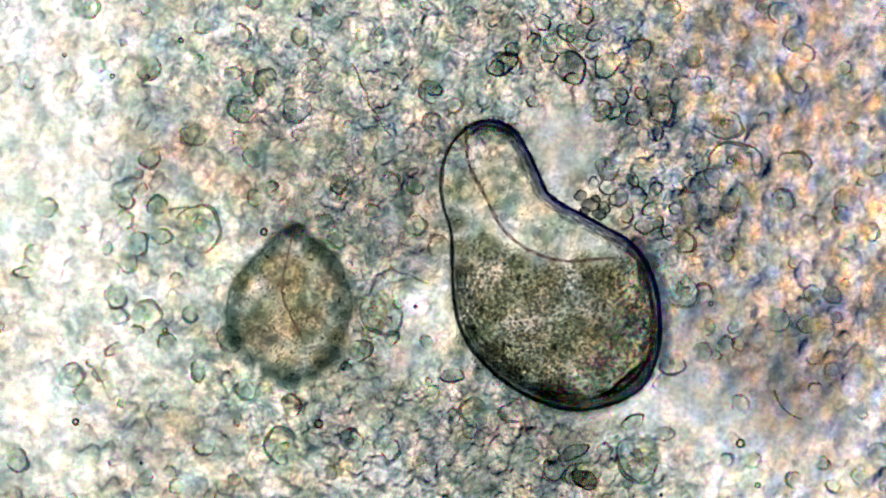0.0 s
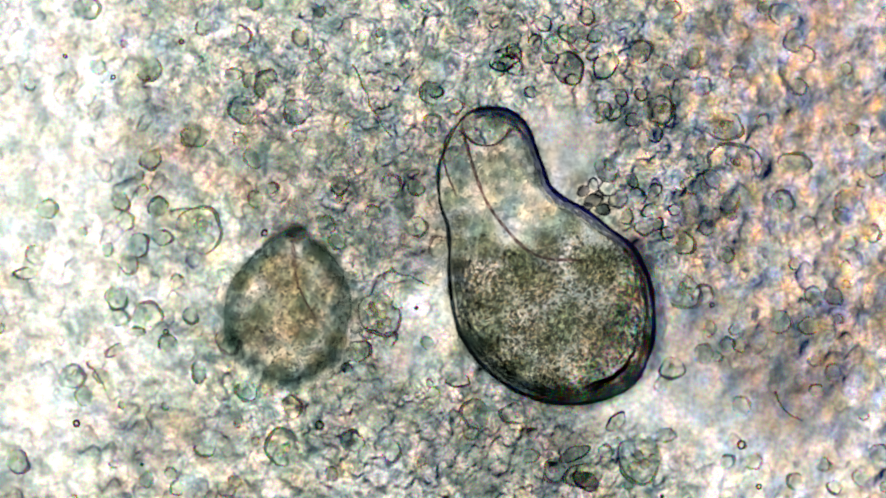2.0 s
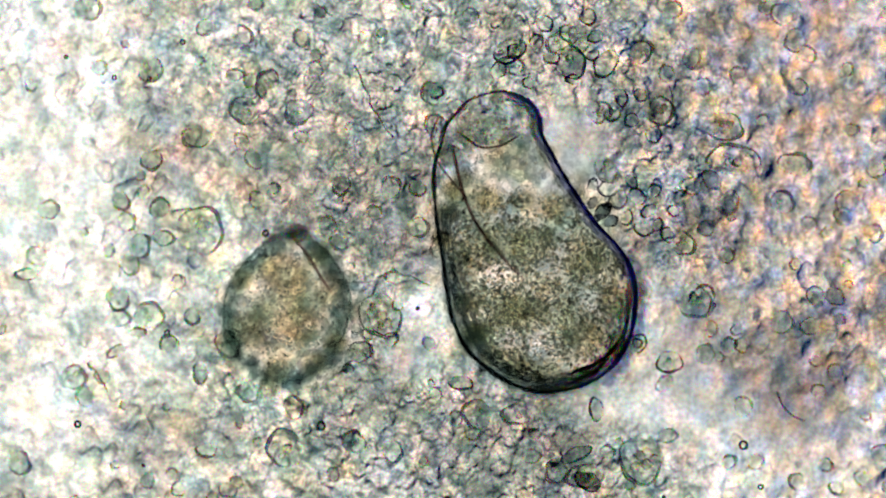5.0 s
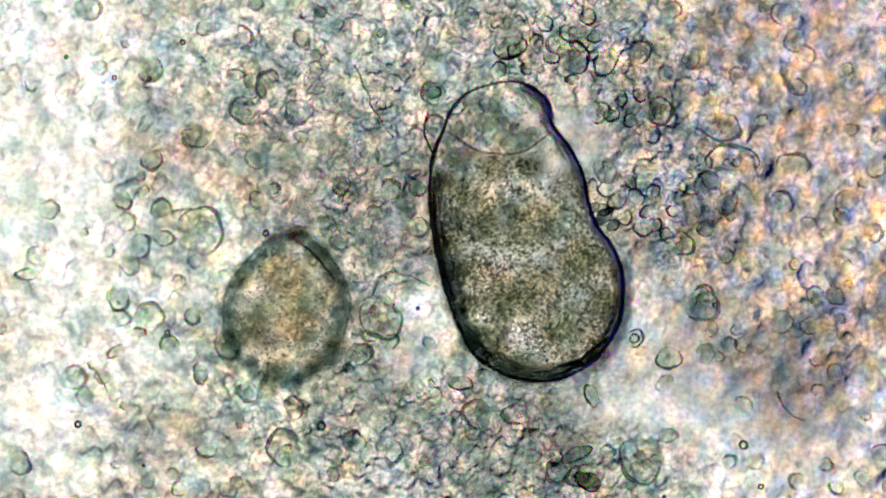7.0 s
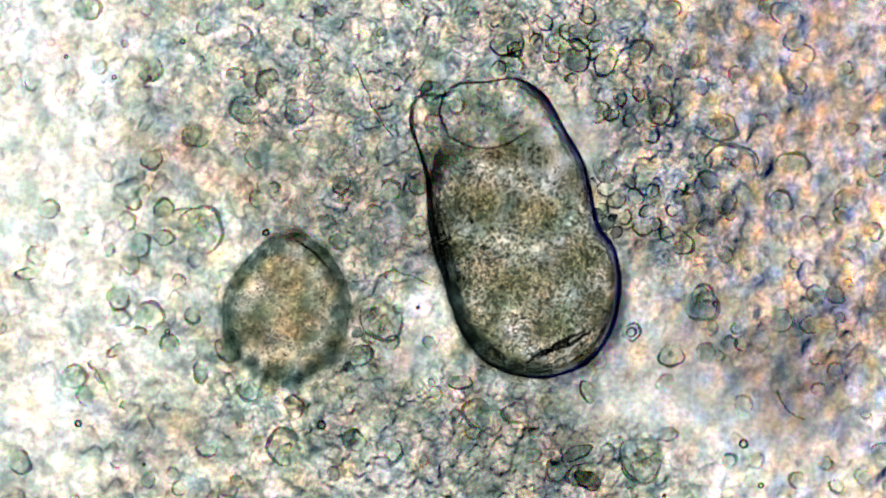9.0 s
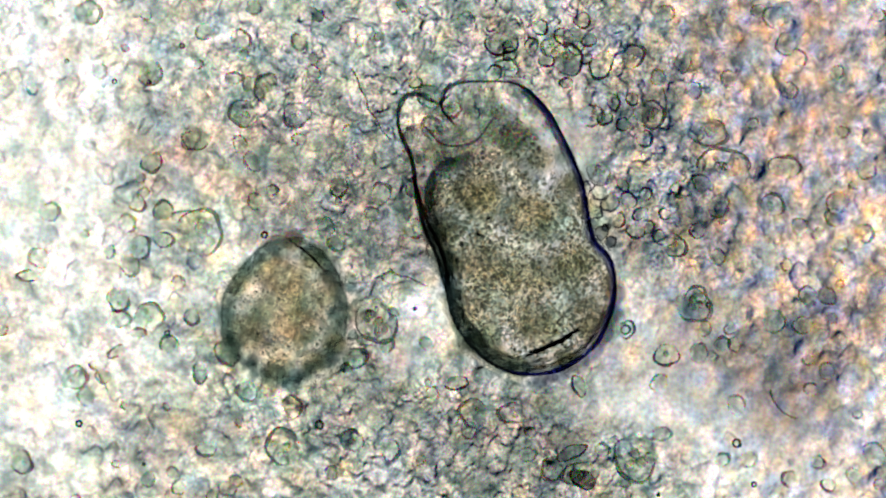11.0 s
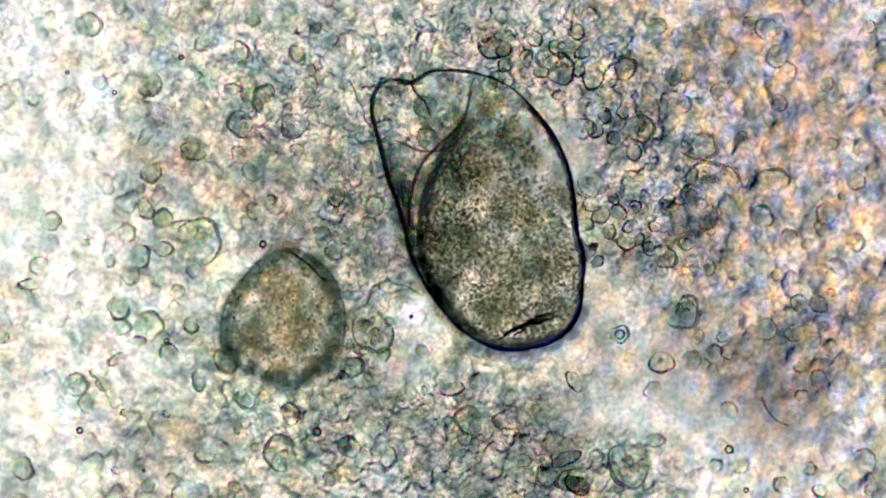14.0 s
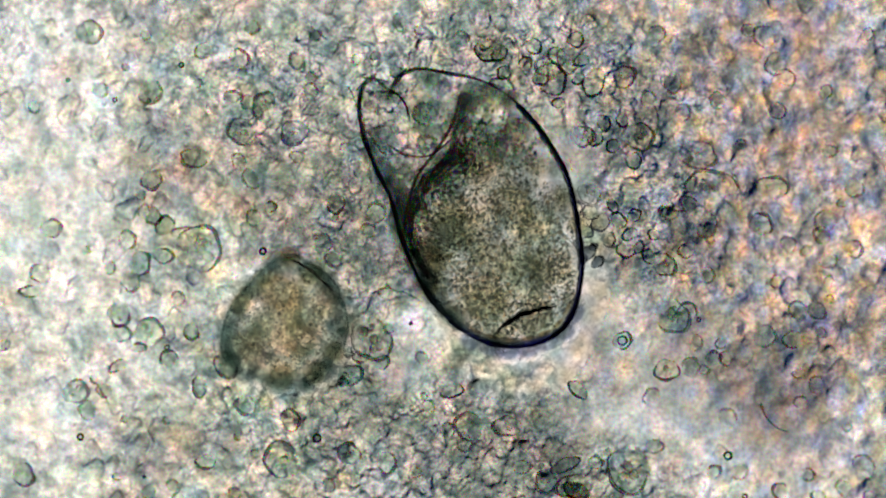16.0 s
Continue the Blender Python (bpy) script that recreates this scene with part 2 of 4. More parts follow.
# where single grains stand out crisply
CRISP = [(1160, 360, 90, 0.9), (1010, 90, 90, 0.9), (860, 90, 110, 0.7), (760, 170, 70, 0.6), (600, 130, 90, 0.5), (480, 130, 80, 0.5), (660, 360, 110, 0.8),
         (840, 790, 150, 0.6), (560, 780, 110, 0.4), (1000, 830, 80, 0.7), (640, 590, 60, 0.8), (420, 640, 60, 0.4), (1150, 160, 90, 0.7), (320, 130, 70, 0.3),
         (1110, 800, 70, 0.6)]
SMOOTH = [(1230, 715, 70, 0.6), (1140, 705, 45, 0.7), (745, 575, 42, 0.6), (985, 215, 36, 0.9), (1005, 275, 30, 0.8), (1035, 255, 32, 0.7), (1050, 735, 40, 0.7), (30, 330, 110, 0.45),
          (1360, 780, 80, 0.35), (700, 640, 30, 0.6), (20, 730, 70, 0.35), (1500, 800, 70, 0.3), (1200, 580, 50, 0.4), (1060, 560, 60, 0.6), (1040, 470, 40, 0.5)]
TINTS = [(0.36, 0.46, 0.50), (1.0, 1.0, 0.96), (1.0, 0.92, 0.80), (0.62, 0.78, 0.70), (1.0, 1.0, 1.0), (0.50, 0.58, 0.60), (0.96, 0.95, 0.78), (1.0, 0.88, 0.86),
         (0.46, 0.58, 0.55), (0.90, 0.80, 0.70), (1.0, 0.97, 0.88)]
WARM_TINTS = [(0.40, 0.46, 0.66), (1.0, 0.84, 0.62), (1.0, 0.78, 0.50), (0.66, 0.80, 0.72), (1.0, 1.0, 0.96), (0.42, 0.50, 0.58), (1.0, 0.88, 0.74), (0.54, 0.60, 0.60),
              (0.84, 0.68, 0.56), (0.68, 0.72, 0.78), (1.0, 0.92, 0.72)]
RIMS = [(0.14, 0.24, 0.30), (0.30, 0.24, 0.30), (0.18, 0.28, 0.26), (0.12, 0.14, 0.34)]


def cloudy(seed, shape_, low, high, stretch=1.0):
    """Evenly mixed noise whose lumps measure between low and high steps, of unit spread."""
    fy, fx = np.fft.fftfreq(shape_[0])[:, None], np.fft.fftfreq(shape_[1])[None, :] * stretch
    k2 = 2 * (math.pi ** 2) * (fx * fx + fy * fy)
    wave = np.fft.fft2(np.random.RandomState(seed).normal(size=shape_)) * (np.exp(-k2 * low * low) - np.exp(-k2 * high * high))
    out = np.fft.ifft2(wave).real
    return out / out.std()


def build_bed():
    """The drop's floor: a sheet of crowded grains, shards and cells, each a swelling of its own."""
    step, w, h = 0.002, 1.84, 1.10
    nx, ny = int(w / step) + 1, int(h / step) + 1
    gx, gy = np.meshgrid(np.linspace(-w / 2, w / 2, nx), np.linspace(-h / 2, h / 2, ny))
    px, py = 784 + 1000 * gx, 441 - 1000 * gy
    rng = random.Random(3)

    def patch(rows):
        return np.minimum(1.0, sum(a * np.exp(-((px - x) ** 2 + (py - y) ** 2) / (2 * r * r)) for x, y, r, a in rows))

    def noise_of(seed, low, high, stretch=1.0):
        return cloudy(seed, (ny, nx), low, high, stretch)

    thin, darkening, brown, green, crisp, calm = (patch(rows) for rows in (PALE_PATCHES, DARK_PATCHES, BROWN, GREEN, CRISP, SMOOTH))
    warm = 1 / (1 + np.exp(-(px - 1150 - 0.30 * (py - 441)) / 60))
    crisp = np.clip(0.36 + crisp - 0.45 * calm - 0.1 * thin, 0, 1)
    # thin and thick here scale how pale or dark the tint is
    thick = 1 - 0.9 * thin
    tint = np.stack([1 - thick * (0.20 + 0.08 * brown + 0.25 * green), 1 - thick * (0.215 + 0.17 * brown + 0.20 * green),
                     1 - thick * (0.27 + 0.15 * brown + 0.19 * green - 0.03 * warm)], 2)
    tint *= (1 - 0.68 * darkening)[..., None]
    grain = np.ones((ny, nx, 3))
    z = np.zeros((ny, nx))

    def swell(x, y, r, high, soft, colour, tilt):
        i0, i1 = max(0, int((x - 1.4 * r + w / 2) / step)), min(nx, int((x + 1.4 * r + w / 2) / step) + 2)
        j0, j1 = max(0, int((y - 1.4 * r + h / 2) / step)), min(ny, int((y + 1.4 * r + h / 2) / step) + 2)
        if i1 <= i0 or j1 <= j0:
            return
        dx, dy = (gx[j0:j1, i0:i1] - x) / r, (gy[j0:j1, i0:i1] - y) / r
        ca, sa = math.cos(tilt), math.sin(tilt)
        u, v = (dx * ca + dy * sa) / rng.uniform(1.0, 1.5), (-dx * sa + dy * ca)
        a = np.arctan2(v, u)
        d = np.sqrt(u * u + v * v) * (1 + 0.14 * np.sin(2 * a + tilt * 5) + 0.10 * np.sin(3 * a + tilt * 9) + 0.06 * np.sin(5 * a + tilt * 3))
        if soft:
            z[j0:j1, i0:i1] += high * np.exp(-3 * d * d)
            m = np.exp(-4 * d ** 4)[..., None] * 0.75
        else:
            low = z[j0:j1, i0:i1]
            cap = high * np.maximum(0, 1 - d * d) ** 0.8
            low += np.where(d < 1, np.maximum(cap - 0.4 * np.maximum(0, low), 0), 0)
            m = np.clip((1 - d) * 4, 0, 1)[..., None] * 0.55
            if r > 0.005:
                wall = np.exp(-((d - 0.94) / (0.0014 / r + 0.02)) ** 2) * rng.uniform(0.3, 0.9) * np.clip(np.sin(a + tilt * 7), 0, 1)
                grain[j0:j1, i0:i1] *= 1 - wall[..., None] * (1 - np.array(rng.choice(RIMS)))
        g = grain[j0:j1, i0:i1]
        g[:] = g * (1 - m) + (0.3 * g + 0.7 * np.array(colour)) * m

    for count, sizes, soft, flat in ((1500, (0.022, 0.03, 0.04), True, 0.18), (2600, (0.009, 0.013, 0.017, 0.022), True, 0.27),
                                     (2600, (0.007, 0.010, 0.013, 0.016, 0.020), False, 0.40), (4200, (0.003, 0.004, 0.006), False, 0.46)):
        for _ in range(count):
            x, y = rng.uniform(-w / 2, w / 2), rng.uniform(-h / 2, h / 2)
            i, j = int((x + w / 2) / step), int((y + h / 2) / step)
            if rng.random() < 0.5 * thin[j, i] or (not soft and rng.random() > 0.25 + 0.75 * crisp[j, i]):
                continue
            r = rng.choice(sizes) * rng.uniform(0.8, 1.2)
            colour = rng.choice(WARM_TINTS if rng.random() < warm[j, i] else TINTS)
            if sizes[0] < 0.005:
                colour = rng.choice(((0.12, 0.20, 0.26), (0.18, 0.16, 0.28), (1, 1, 1), (1, 0.96, 0.88), colour))
            swell(x, y, r, r * flat * rng.uniform(0.6, 1.3) * (1 if rng.random() < 0.75 else -0.8), soft, colour, rng.uniform(0, 3.1))
    # torn films and shards between the grains
    z += 0.0019 * noise_of(31, 4, 10) * (0.5 + 0.8 * crisp) * (1 - 0.25 * thin)
    z += 0.0016 * noise_of(32, 1.3, 3) * crisp ** 1.3
    for seed, low, high, deep in ((41, 6, 14, 0.75), (42, 4, 9, 0.7), (43, 9, 20, 0.6)):
        edge, where = noise_of(seed, low, high), noise_of(seed + 10, 5, 14)
        line = np.exp(-(edge / 0.15) ** 2) * np.clip(where - 0.35, 0, 1) * (0.25 + 0.9 * crisp)
        grain *= 1 - np.clip(deep * line, 0, 0.8)[..., None] * (1 - np.array(RIMS[seed - 41]))
    # the two large bodies press the grains flat beneath them
    z = 0.016 * np.tanh(z / 0.016)
    z *= 1 - 0.8 * calm
    grain = grain * (1 - 0.7 * calm[..., None]) + 0.7 * calm[..., None] * np.array((0.60, 0.66, 0.66))
    pressed = patch([(925, 420, 95, 1.2), (930, 560, 70, 1.0), (510, 555, 70, 1.3)])
    z *= 1 - 0.75 * pressed
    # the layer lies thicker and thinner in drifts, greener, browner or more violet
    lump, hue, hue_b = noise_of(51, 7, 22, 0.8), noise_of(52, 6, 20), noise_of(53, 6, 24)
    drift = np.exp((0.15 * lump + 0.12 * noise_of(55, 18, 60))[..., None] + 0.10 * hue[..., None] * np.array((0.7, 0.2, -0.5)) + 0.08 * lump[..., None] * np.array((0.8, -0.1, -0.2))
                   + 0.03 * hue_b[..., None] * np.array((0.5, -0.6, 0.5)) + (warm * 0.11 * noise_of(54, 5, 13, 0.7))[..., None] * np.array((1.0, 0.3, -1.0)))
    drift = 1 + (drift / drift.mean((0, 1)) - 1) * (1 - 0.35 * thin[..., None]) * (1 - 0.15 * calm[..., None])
    # regional brightness and hue balance, multiplied into the bed's colour
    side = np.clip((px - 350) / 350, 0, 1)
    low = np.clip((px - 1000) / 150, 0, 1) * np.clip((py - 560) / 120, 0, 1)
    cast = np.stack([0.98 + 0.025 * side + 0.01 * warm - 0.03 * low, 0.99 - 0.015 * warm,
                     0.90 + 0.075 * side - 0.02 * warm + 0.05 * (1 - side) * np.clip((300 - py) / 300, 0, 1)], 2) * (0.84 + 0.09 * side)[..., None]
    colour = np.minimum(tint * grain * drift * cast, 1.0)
    verts = np.stack([gx, gy, z - 0.04], 2).reshape(-1, 3)
    idx = np.arange(nx * ny).reshape(ny, nx)
    quads = np.stack([idx[:-1, :-1], idx[:-1, 1:], idx[1:, 1:], idx[1:, :-1]], 2).reshape(-1, 4)
    me = bpy.data.meshes.new("ground")
    me.vertices.add(len(verts))
    me.vertices.foreach_set("co", verts.ravel())
    me.loops.add(quads.size)
    me.loops.foreach_set("vertex_index", quads.ravel())
    me.polygons.add(len(quads))
    me.polygons.foreach_set("loop_start", np.arange(0, quads.size, 4))
    me.polygons.foreach_set("use_smooth", np.ones(len(quads), bool))
    for material in (MAT_BED, MAT_BED_PRESSED, MAT_BED_WARM):
        me.materials.append(material)
    kind = np.where(pressed > 0.2, 1, np.where(warm > 0.5, 2, 0))
    me.polygons.foreach_set("material_index", kind[:-1, :-1].astype(np.int32).ravel())
    me.update(calc_edges=True)
    col = me.color_attributes.new("bed_tint", "FLOAT_COLOR", "POINT")
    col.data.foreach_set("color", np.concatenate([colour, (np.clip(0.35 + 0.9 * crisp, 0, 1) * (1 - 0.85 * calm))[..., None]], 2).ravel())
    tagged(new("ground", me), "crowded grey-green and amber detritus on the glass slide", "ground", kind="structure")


build_bed()

# ---------------------------------------------------------------- single cells
CELLS = []


def cell(x, y, rx, ry=None, turn=0.0, label="clear greenish round cell with a thin dark wall in the drop", dark=False, faint=False, navy=False):
    """A round or oval cell with a dark wall, lying in the drop; large ones hold vesicles."""
    ry = ry or rx
    rng = random.Random(int(x * 7 + y * 13))
    p = at(0, x, y, 0.006)
    root = new("yeast_cell")
    root.matrix_world = pose(p.x, p.y, p.z, 0, 0, turn)
    rx, ry = rx / 1000, ry / 1000
    part("wall", mesh_of("wall", *ring(rx, ry, (0.0007 if faint else 0.0010) + (0.022 if navy or dark else 0.012) * min(rx, ry), 32, 6, 0.16, rng, 0.9 if navy or dark else 1.5), MAT_DARK_CELL if dark else MAT_FAINT_WALL if faint else MAT_NAVY_WALL if navy else MAT_WALL), root)
    rng = random.Random(int(x * 7 + y * 13))
    part("body", mesh_of("body", *dome(rx, ry, min(rx, ry) * (0.22 + 0.2 * (x * 7 % 10) / 10), 5, 24, 0.16, rng, 0.5 if dark else 0.8 if navy else 1.3, 0.001, x > 1150 and not dark), MAT_DARK_CELL if dark else MAT_CELL), root)
    if min(rx, ry) > 0.018:
        for _ in range(rng.randint(2, 5) + (5 if rx > 0.028 else 0)):
            a, d, v = rng.uniform(0, 6.28), rng.uniform(0.1, 0.6), rng.uniform(0.10, 0.30) * min(rx, ry)
            part("vesicle", mesh_of("vesicle", *dome(v, v * rng.uniform(0.7, 1), v * 0.5, 3, 10, 0.15, rng, 0.5, 0.5 * min(rx, ry), False, a,
                                                     rx * d * math.cos(a), ry * d * math.sin(a)), MAT_VESICLE), root)
    tagged(root, label, "cell", "single cells in the drop")
    CELLS.append((root, x, y, max(rx, ry) * 1000))
    return root


for row in ((263, 120, 21), (429, 193, 24), (412, 130, 15, 11), (471, 149, 22, 26), (525, 195, 23), (425, 60, 17), (152, 12, 22),
            (345, 240, 28, 16), (265, 280, 18), (764, 163, 21), (803, 187, 14), (769, 221, 20), (900, 115, 20)):
    cell(*row)
for row in ((1023, 65, 22), (985, 75, 20), (1060, 195, 20), (1167, 192, 26), (1133, 90, 20), (1301, 279, 44, 27), (1407, 288, 28, 20),
            (1075, 298, 20), (1385, 355, 20), (1210, 428, 20), (1490, 380, 15), (1540, 410, 16)):
    cell(*row)
for row in ((220, 390, 16), (285, 418, 18, 14), (243, 432, 20), (350, 405, 44, 38), (480, 331, 10), (82, 368, 17), (205, 525, 20),
            (205, 560, 20, 16), (260, 555, 24), (336, 556, 14), (240, 585, 14, 8), (45, 482, 20, 10), (203, 618, 20, 8, 30)):
    cell(*row)
for row in ((125, 665, 22), (351, 657, 13, 17), (362, 793, 17, 13), (500, 790, 32), (515, 718, 17, 20), (435, 690, 18), (30, 815, 20),
            (295, 605, 15), (612, 650, 9), (622, 780, 20), (690, 795, 18), (840, 730, 25)):
    cell(*row)
for row in ((980, 830, 20), (1030, 840, 30, 22), (910, 730, 24, 19), (690, 488, 11), (565, 750, 7), (735, 400, 18), (595, 425, 14),
            (1285, 608, 13), (1130, 810, 40), (1070, 797, 12), (1310, 785, 7), (1405, 850, 14), (1455, 820, 12), (1475, 860, 12),
            (1285, 815, 12), (1243, 520, 18), (735, 330, 14), (600, 325, 16), (775, 435, 18)):
    cell(*row)

# tight crowds of cells with strong bluish walls
for x, y, r in ((1050, 325, 10), (1076, 332, 14), (1068, 368, 11), (1095, 350, 16), (1110, 382, 12), (1130, 345, 14), (1150, 370, 12), (1140, 402, 14), (1165, 395, 10),
                (1182, 412, 12), (1120, 318, 11), (1160, 335, 12), (1195, 370, 10)):
    cell(x, y, r * 1.15, r * 0.85, x * 3 % 180, "clear cell with a dark bluish wall in a tight crowd", navy=True)
for x, y, r in ((1003, 58, 16), (1036, 28, 14), (960, 40, 14), (972, 100, 12), (1012, 138, 10), (945, 72, 12), (878, 122, 14), (906, 88, 12), (1052, 62, 12), (1048, 95, 10),
                (1160, 235, 14), (1120, 210, 12), (1100, 170, 13), (1135, 165, 11), (1085, 200, 12)):
    cell(x, y, r * 1.1, r * 0.9, x * 5 % 180, "clear cell with a dark bluish wall in a tight crowd", navy=True)

# a shard and a dense cell lying in the open patch
cell(1014, 801, 27, 12, 20, "angular glassy shard with a dark bluish edge", navy=True)
cell(1036, 849, 23, 16, -20, "dense dark blue cell among clear ones", dark=True)

# cells that travel: seconds and place, and turn where it changes
TRAVEL = []


def drifting_cell(rx, ry, *rows, **look_of):
    root = cell(rows[0][1], rows[0][2], rx, ry, **look_of)
    TRAVEL.append((root, rows))
    return root


drifting_cell(11, 9, (0, 943, 180, 0), (1.5, 940, 166, -10), (3.5, 936, 158, -20), (7, 932, 122, -20), (9, 915, 92, 0), (12.5, 893, 84, 0), (16, 880, 100, 0), navy=True)
drifting_cell(28, 28, (0, 1009, 120, 0), (3.5, 1005, 118, 0), (7, 1015, 101, 0), (9, 1017, 98, 0), (12.5, 993, 112, 0), (14.5, 988, 125, 0), (16, 975, 140, 0), navy=True)
drifting_cell(27, 18, (0, 1075, 115, 35), (3.5, 1072, 115, 40), (7, 1072, 110, 45), (9, 1072, 110, 48), (12.5, 1058, 122, 52), (14.5, 1050, 138, 55), (16, 1051, 146, 58), navy=True)
drifting_cell(28, 20, (0, 888, 112, 20), (7, 903, 84, 10), (9, 897, 78, 0), (12.5, 880, 80, -10), (16, 868, 90, -15), label="large angular clear cell with a dark bluish wall", navy=True)
drifting_cell(21, 11, (0, 1120, 747, 18), (1.5, 1098, 747, 32), (3.5, 1068, 743, 65), (7, 1047, 700, 105), (9, 1040, 693, 105), (12.5, 1016, 675, 110), (14.5, 1018, 678, 120), (16, 1023, 690, 130), navy=True)
drifting_cell(21, 20, (0, 1190, 645, 0), (1.5, 1190, 652, 0), (3.5, 1187, 648, 0), (7, 1184, 634, 0), (9, 1188, 630, 0), (12.5, 1172, 632, 0), (14.5, 1172, 645, 0), (16, 1180, 655, 0), navy=True)
ringed = drifting_cell(16, 16, (0, 1150, 604, 0), (1.5, 1143, 606, 0), (3.5, 1132, 610, 0), (7, 1122, 599, 0), (9, 1117, 588, 0), (12.5, 1099, 585, 0), (14.5, 1097, 595, 0), (16, 1101, 603, 0), navy=True)
part("wall", mesh_of("wall", *ring(0.008, 0.008, 0.0016, 20, 6, 0.06, random.Random(4), 0.3), MAT_DARK_CELL), ringed, "dark inner ring").location = (0, 0, 0.008)
drifting_cell(31, 30, (0, 1205, 515, 0), (1.5, 1208, 515, 0), (3.5, 1215, 525, 0), (7, 1240, 538, 0), (9, 1240, 538, 0), (12.5, 1215, 545, 0), (16, 1190, 560, 0))
drifting_cell(37, 23, (0, 1280, 221, 0), (9, 1271, 225, 0), (12.5, 1240, 245, 0), (14.5, 1234, 263, 0), (16, 1234, 274, 0))
drifting_cell(18, 18, (0, 690, 325, 0), (3.5, 692, 330, 0), (7, 690, 337, 0), (9, 690, 338, 0), (12.5, 663, 350, 0), (14.5, 663, 370, 0), (16, 665, 378, 0))
drifting_cell(36, 39, (0, 675, 555, 0), (3.5, 672, 557, 0), (9, 675, 565, 0), (12.5, 660, 575, 0), (14.5, 660, 590, 0), (16, 658, 600, 0))
drifting_cell(15, 15, (0, 222, 354, 0), (1.5, 216, 357, 0), (3.5, 213, 357, 0), (7, 218, 355, 0), (9, 234, 356, 0), (12.5, 247, 364, 0), (14.5, 262, 375, 0), (16, 270, 382, 0))
drifting_cell(17, 17, (0, 278, 364, 0), (7, 285, 370, 0), (9, 290, 370, 0), (12.5, 287, 378, 0), (16, 292, 400, 0))

drifting_cell(21, 24, (0, 406, 598, 0), (7, 402, 612, 0), (12.5, 400, 628, 0), (16, 400, 645, 0))
drifting_cell(22, 11, (0, 800, 665, 0), (3.5, 815, 677, -8), (9, 815, 677, 0), (12.5, 803, 682, 8), (16, 800, 692, 10), label="amber crescent-shaped cell with a dark wall", navy=True)
drifting_cell(13, 9, (0, 770, 160, 0), (7, 768, 164, 20), (9, 752, 153, 10), (11.3, 733, 146, 0), (12.5, 728, 142, 0), (16, 702, 128, 0), label="small dark cell lying against the amoeba's front", navy=True)
# the small cells of the huddle beside the pear-shaped amoeba
for dx, dy, r in ((-38, 62, 21), (-20, 30, 12), (18, 40, 13), (-44, 20, 10), (30, -20, 9)):
    drifting_cell(r, r * 0.9, *[(t, x + dx, y + dy, 0) for t, x, y in ((0, 675, 558), (3.5, 672, 560), (9, 675, 567), (12.5, 660, 578), (14.5, 660, 592), (16, 658, 602))],
                  label="clear cell huddled against a larger one")
# a clump stuck to the large amoeba's side
for dx, dy, r in ((-12, -38, 11), (4, -22, 15), (20, -6, 12), (-4, -12, 8), (14, -32, 8)):
    drifting_cell(r, r * 0.8, *[(t, x + dx + ox, y + dy + oy, a) for t, x, y, ox, oy, a in (
        (0, 1040, 385, 0, 0, 0), (1.5, 1040, 375, 2, 0, 10), (3.5, 1055, 388, 4, 2, 30), (6.3, 1056, 398, 6, 4, 40), (9, 1062, 408, 8, 10, 50),
        (11.3, 1050, 425, 6, 12, 50), (12.5, 1036, 425, 6, 8, 50), (13.5, 1032, 455, 6, 8, 50), (14.5, 1031, 465, 6, 8, 50), (16, 1031, 462, 6, 8, 50))],
                  label="small dark cell stuck to the side of the amoeba", dark=True)

# ---------------------------------------------------------------- the amoeba
SHAPES = []


def shape(t, *xy):
    """The amoeba's outline at t, clockwise from the grain that sticks to its side."""
    SHAPES.append((t, [(xy[i], xy[i + 1]) for i in range(0, len(xy), 2)]))


shape(0.0, 1040, 385, 1075, 405, 1110, 425, 1143, 465, 1163, 520, 1168, 580, 1160, 640, 1130, 690, 1075, 717, 1020, 725, 960, 712, 900, 680, 850, 635, 815, 580,
      802, 510, 800, 440, 797, 405, 785, 365, 780, 310, 795, 262, 825, 228, 862, 215, 905, 228, 932, 265, 955, 312, 972, 345, 1010, 370)
shape(1.5, 1040, 375, 1080, 405, 1120, 435, 1145, 480, 1158, 530, 1160, 590, 1150, 640, 1125, 680, 1080, 703, 1020, 717, 960, 710, 900, 683, 850, 640, 812, 580,
      798, 510, 798, 440, 795, 405, 782, 370, 778, 310, 790, 262, 820, 215, 855, 197, 900, 203, 932, 235, 955, 290, 972, 335, 1005, 358)
shape(3.5, 1050, 385, 1085, 415, 1115, 450, 1138, 500, 1143, 545, 1135, 595, 1110, 645, 1070, 690, 1020, 708, 960, 702, 900, 680, 850, 640, 815, 590,
      798, 520, 790, 450, 780, 380, 772, 310, 776, 265, 800, 230, 830, 190, 875, 177, 915, 185, 943, 212, 957, 262, 985, 315, 1015, 355)
shape(4.2, 1060, 395, 1105, 440, 1127, 480, 1134, 530, 1128, 580, 1108, 625, 1070, 670, 1020, 695, 965, 700, 905, 680, 850, 640, 812, 590, 798, 530,
      790, 470, 780, 400, 772, 340, 770, 280, 777, 240, 805, 212, 825, 188, 870, 170, 915, 178, 945, 205, 957, 250, 985, 310, 1020, 360)
shape(6.3, 1050, 395, 1085, 440, 1105, 490, 1108, 540, 1098, 590, 1072, 635, 1030, 665, 975, 680, 915, 675, 865, 650, 825, 610, 798, 550, 780, 480,
      768, 410, 764, 340, 772, 285, 795, 240, 810, 195, 845, 165, 895, 152, 930, 160, 958, 185, 970, 225, 1000, 270, 1025, 320)
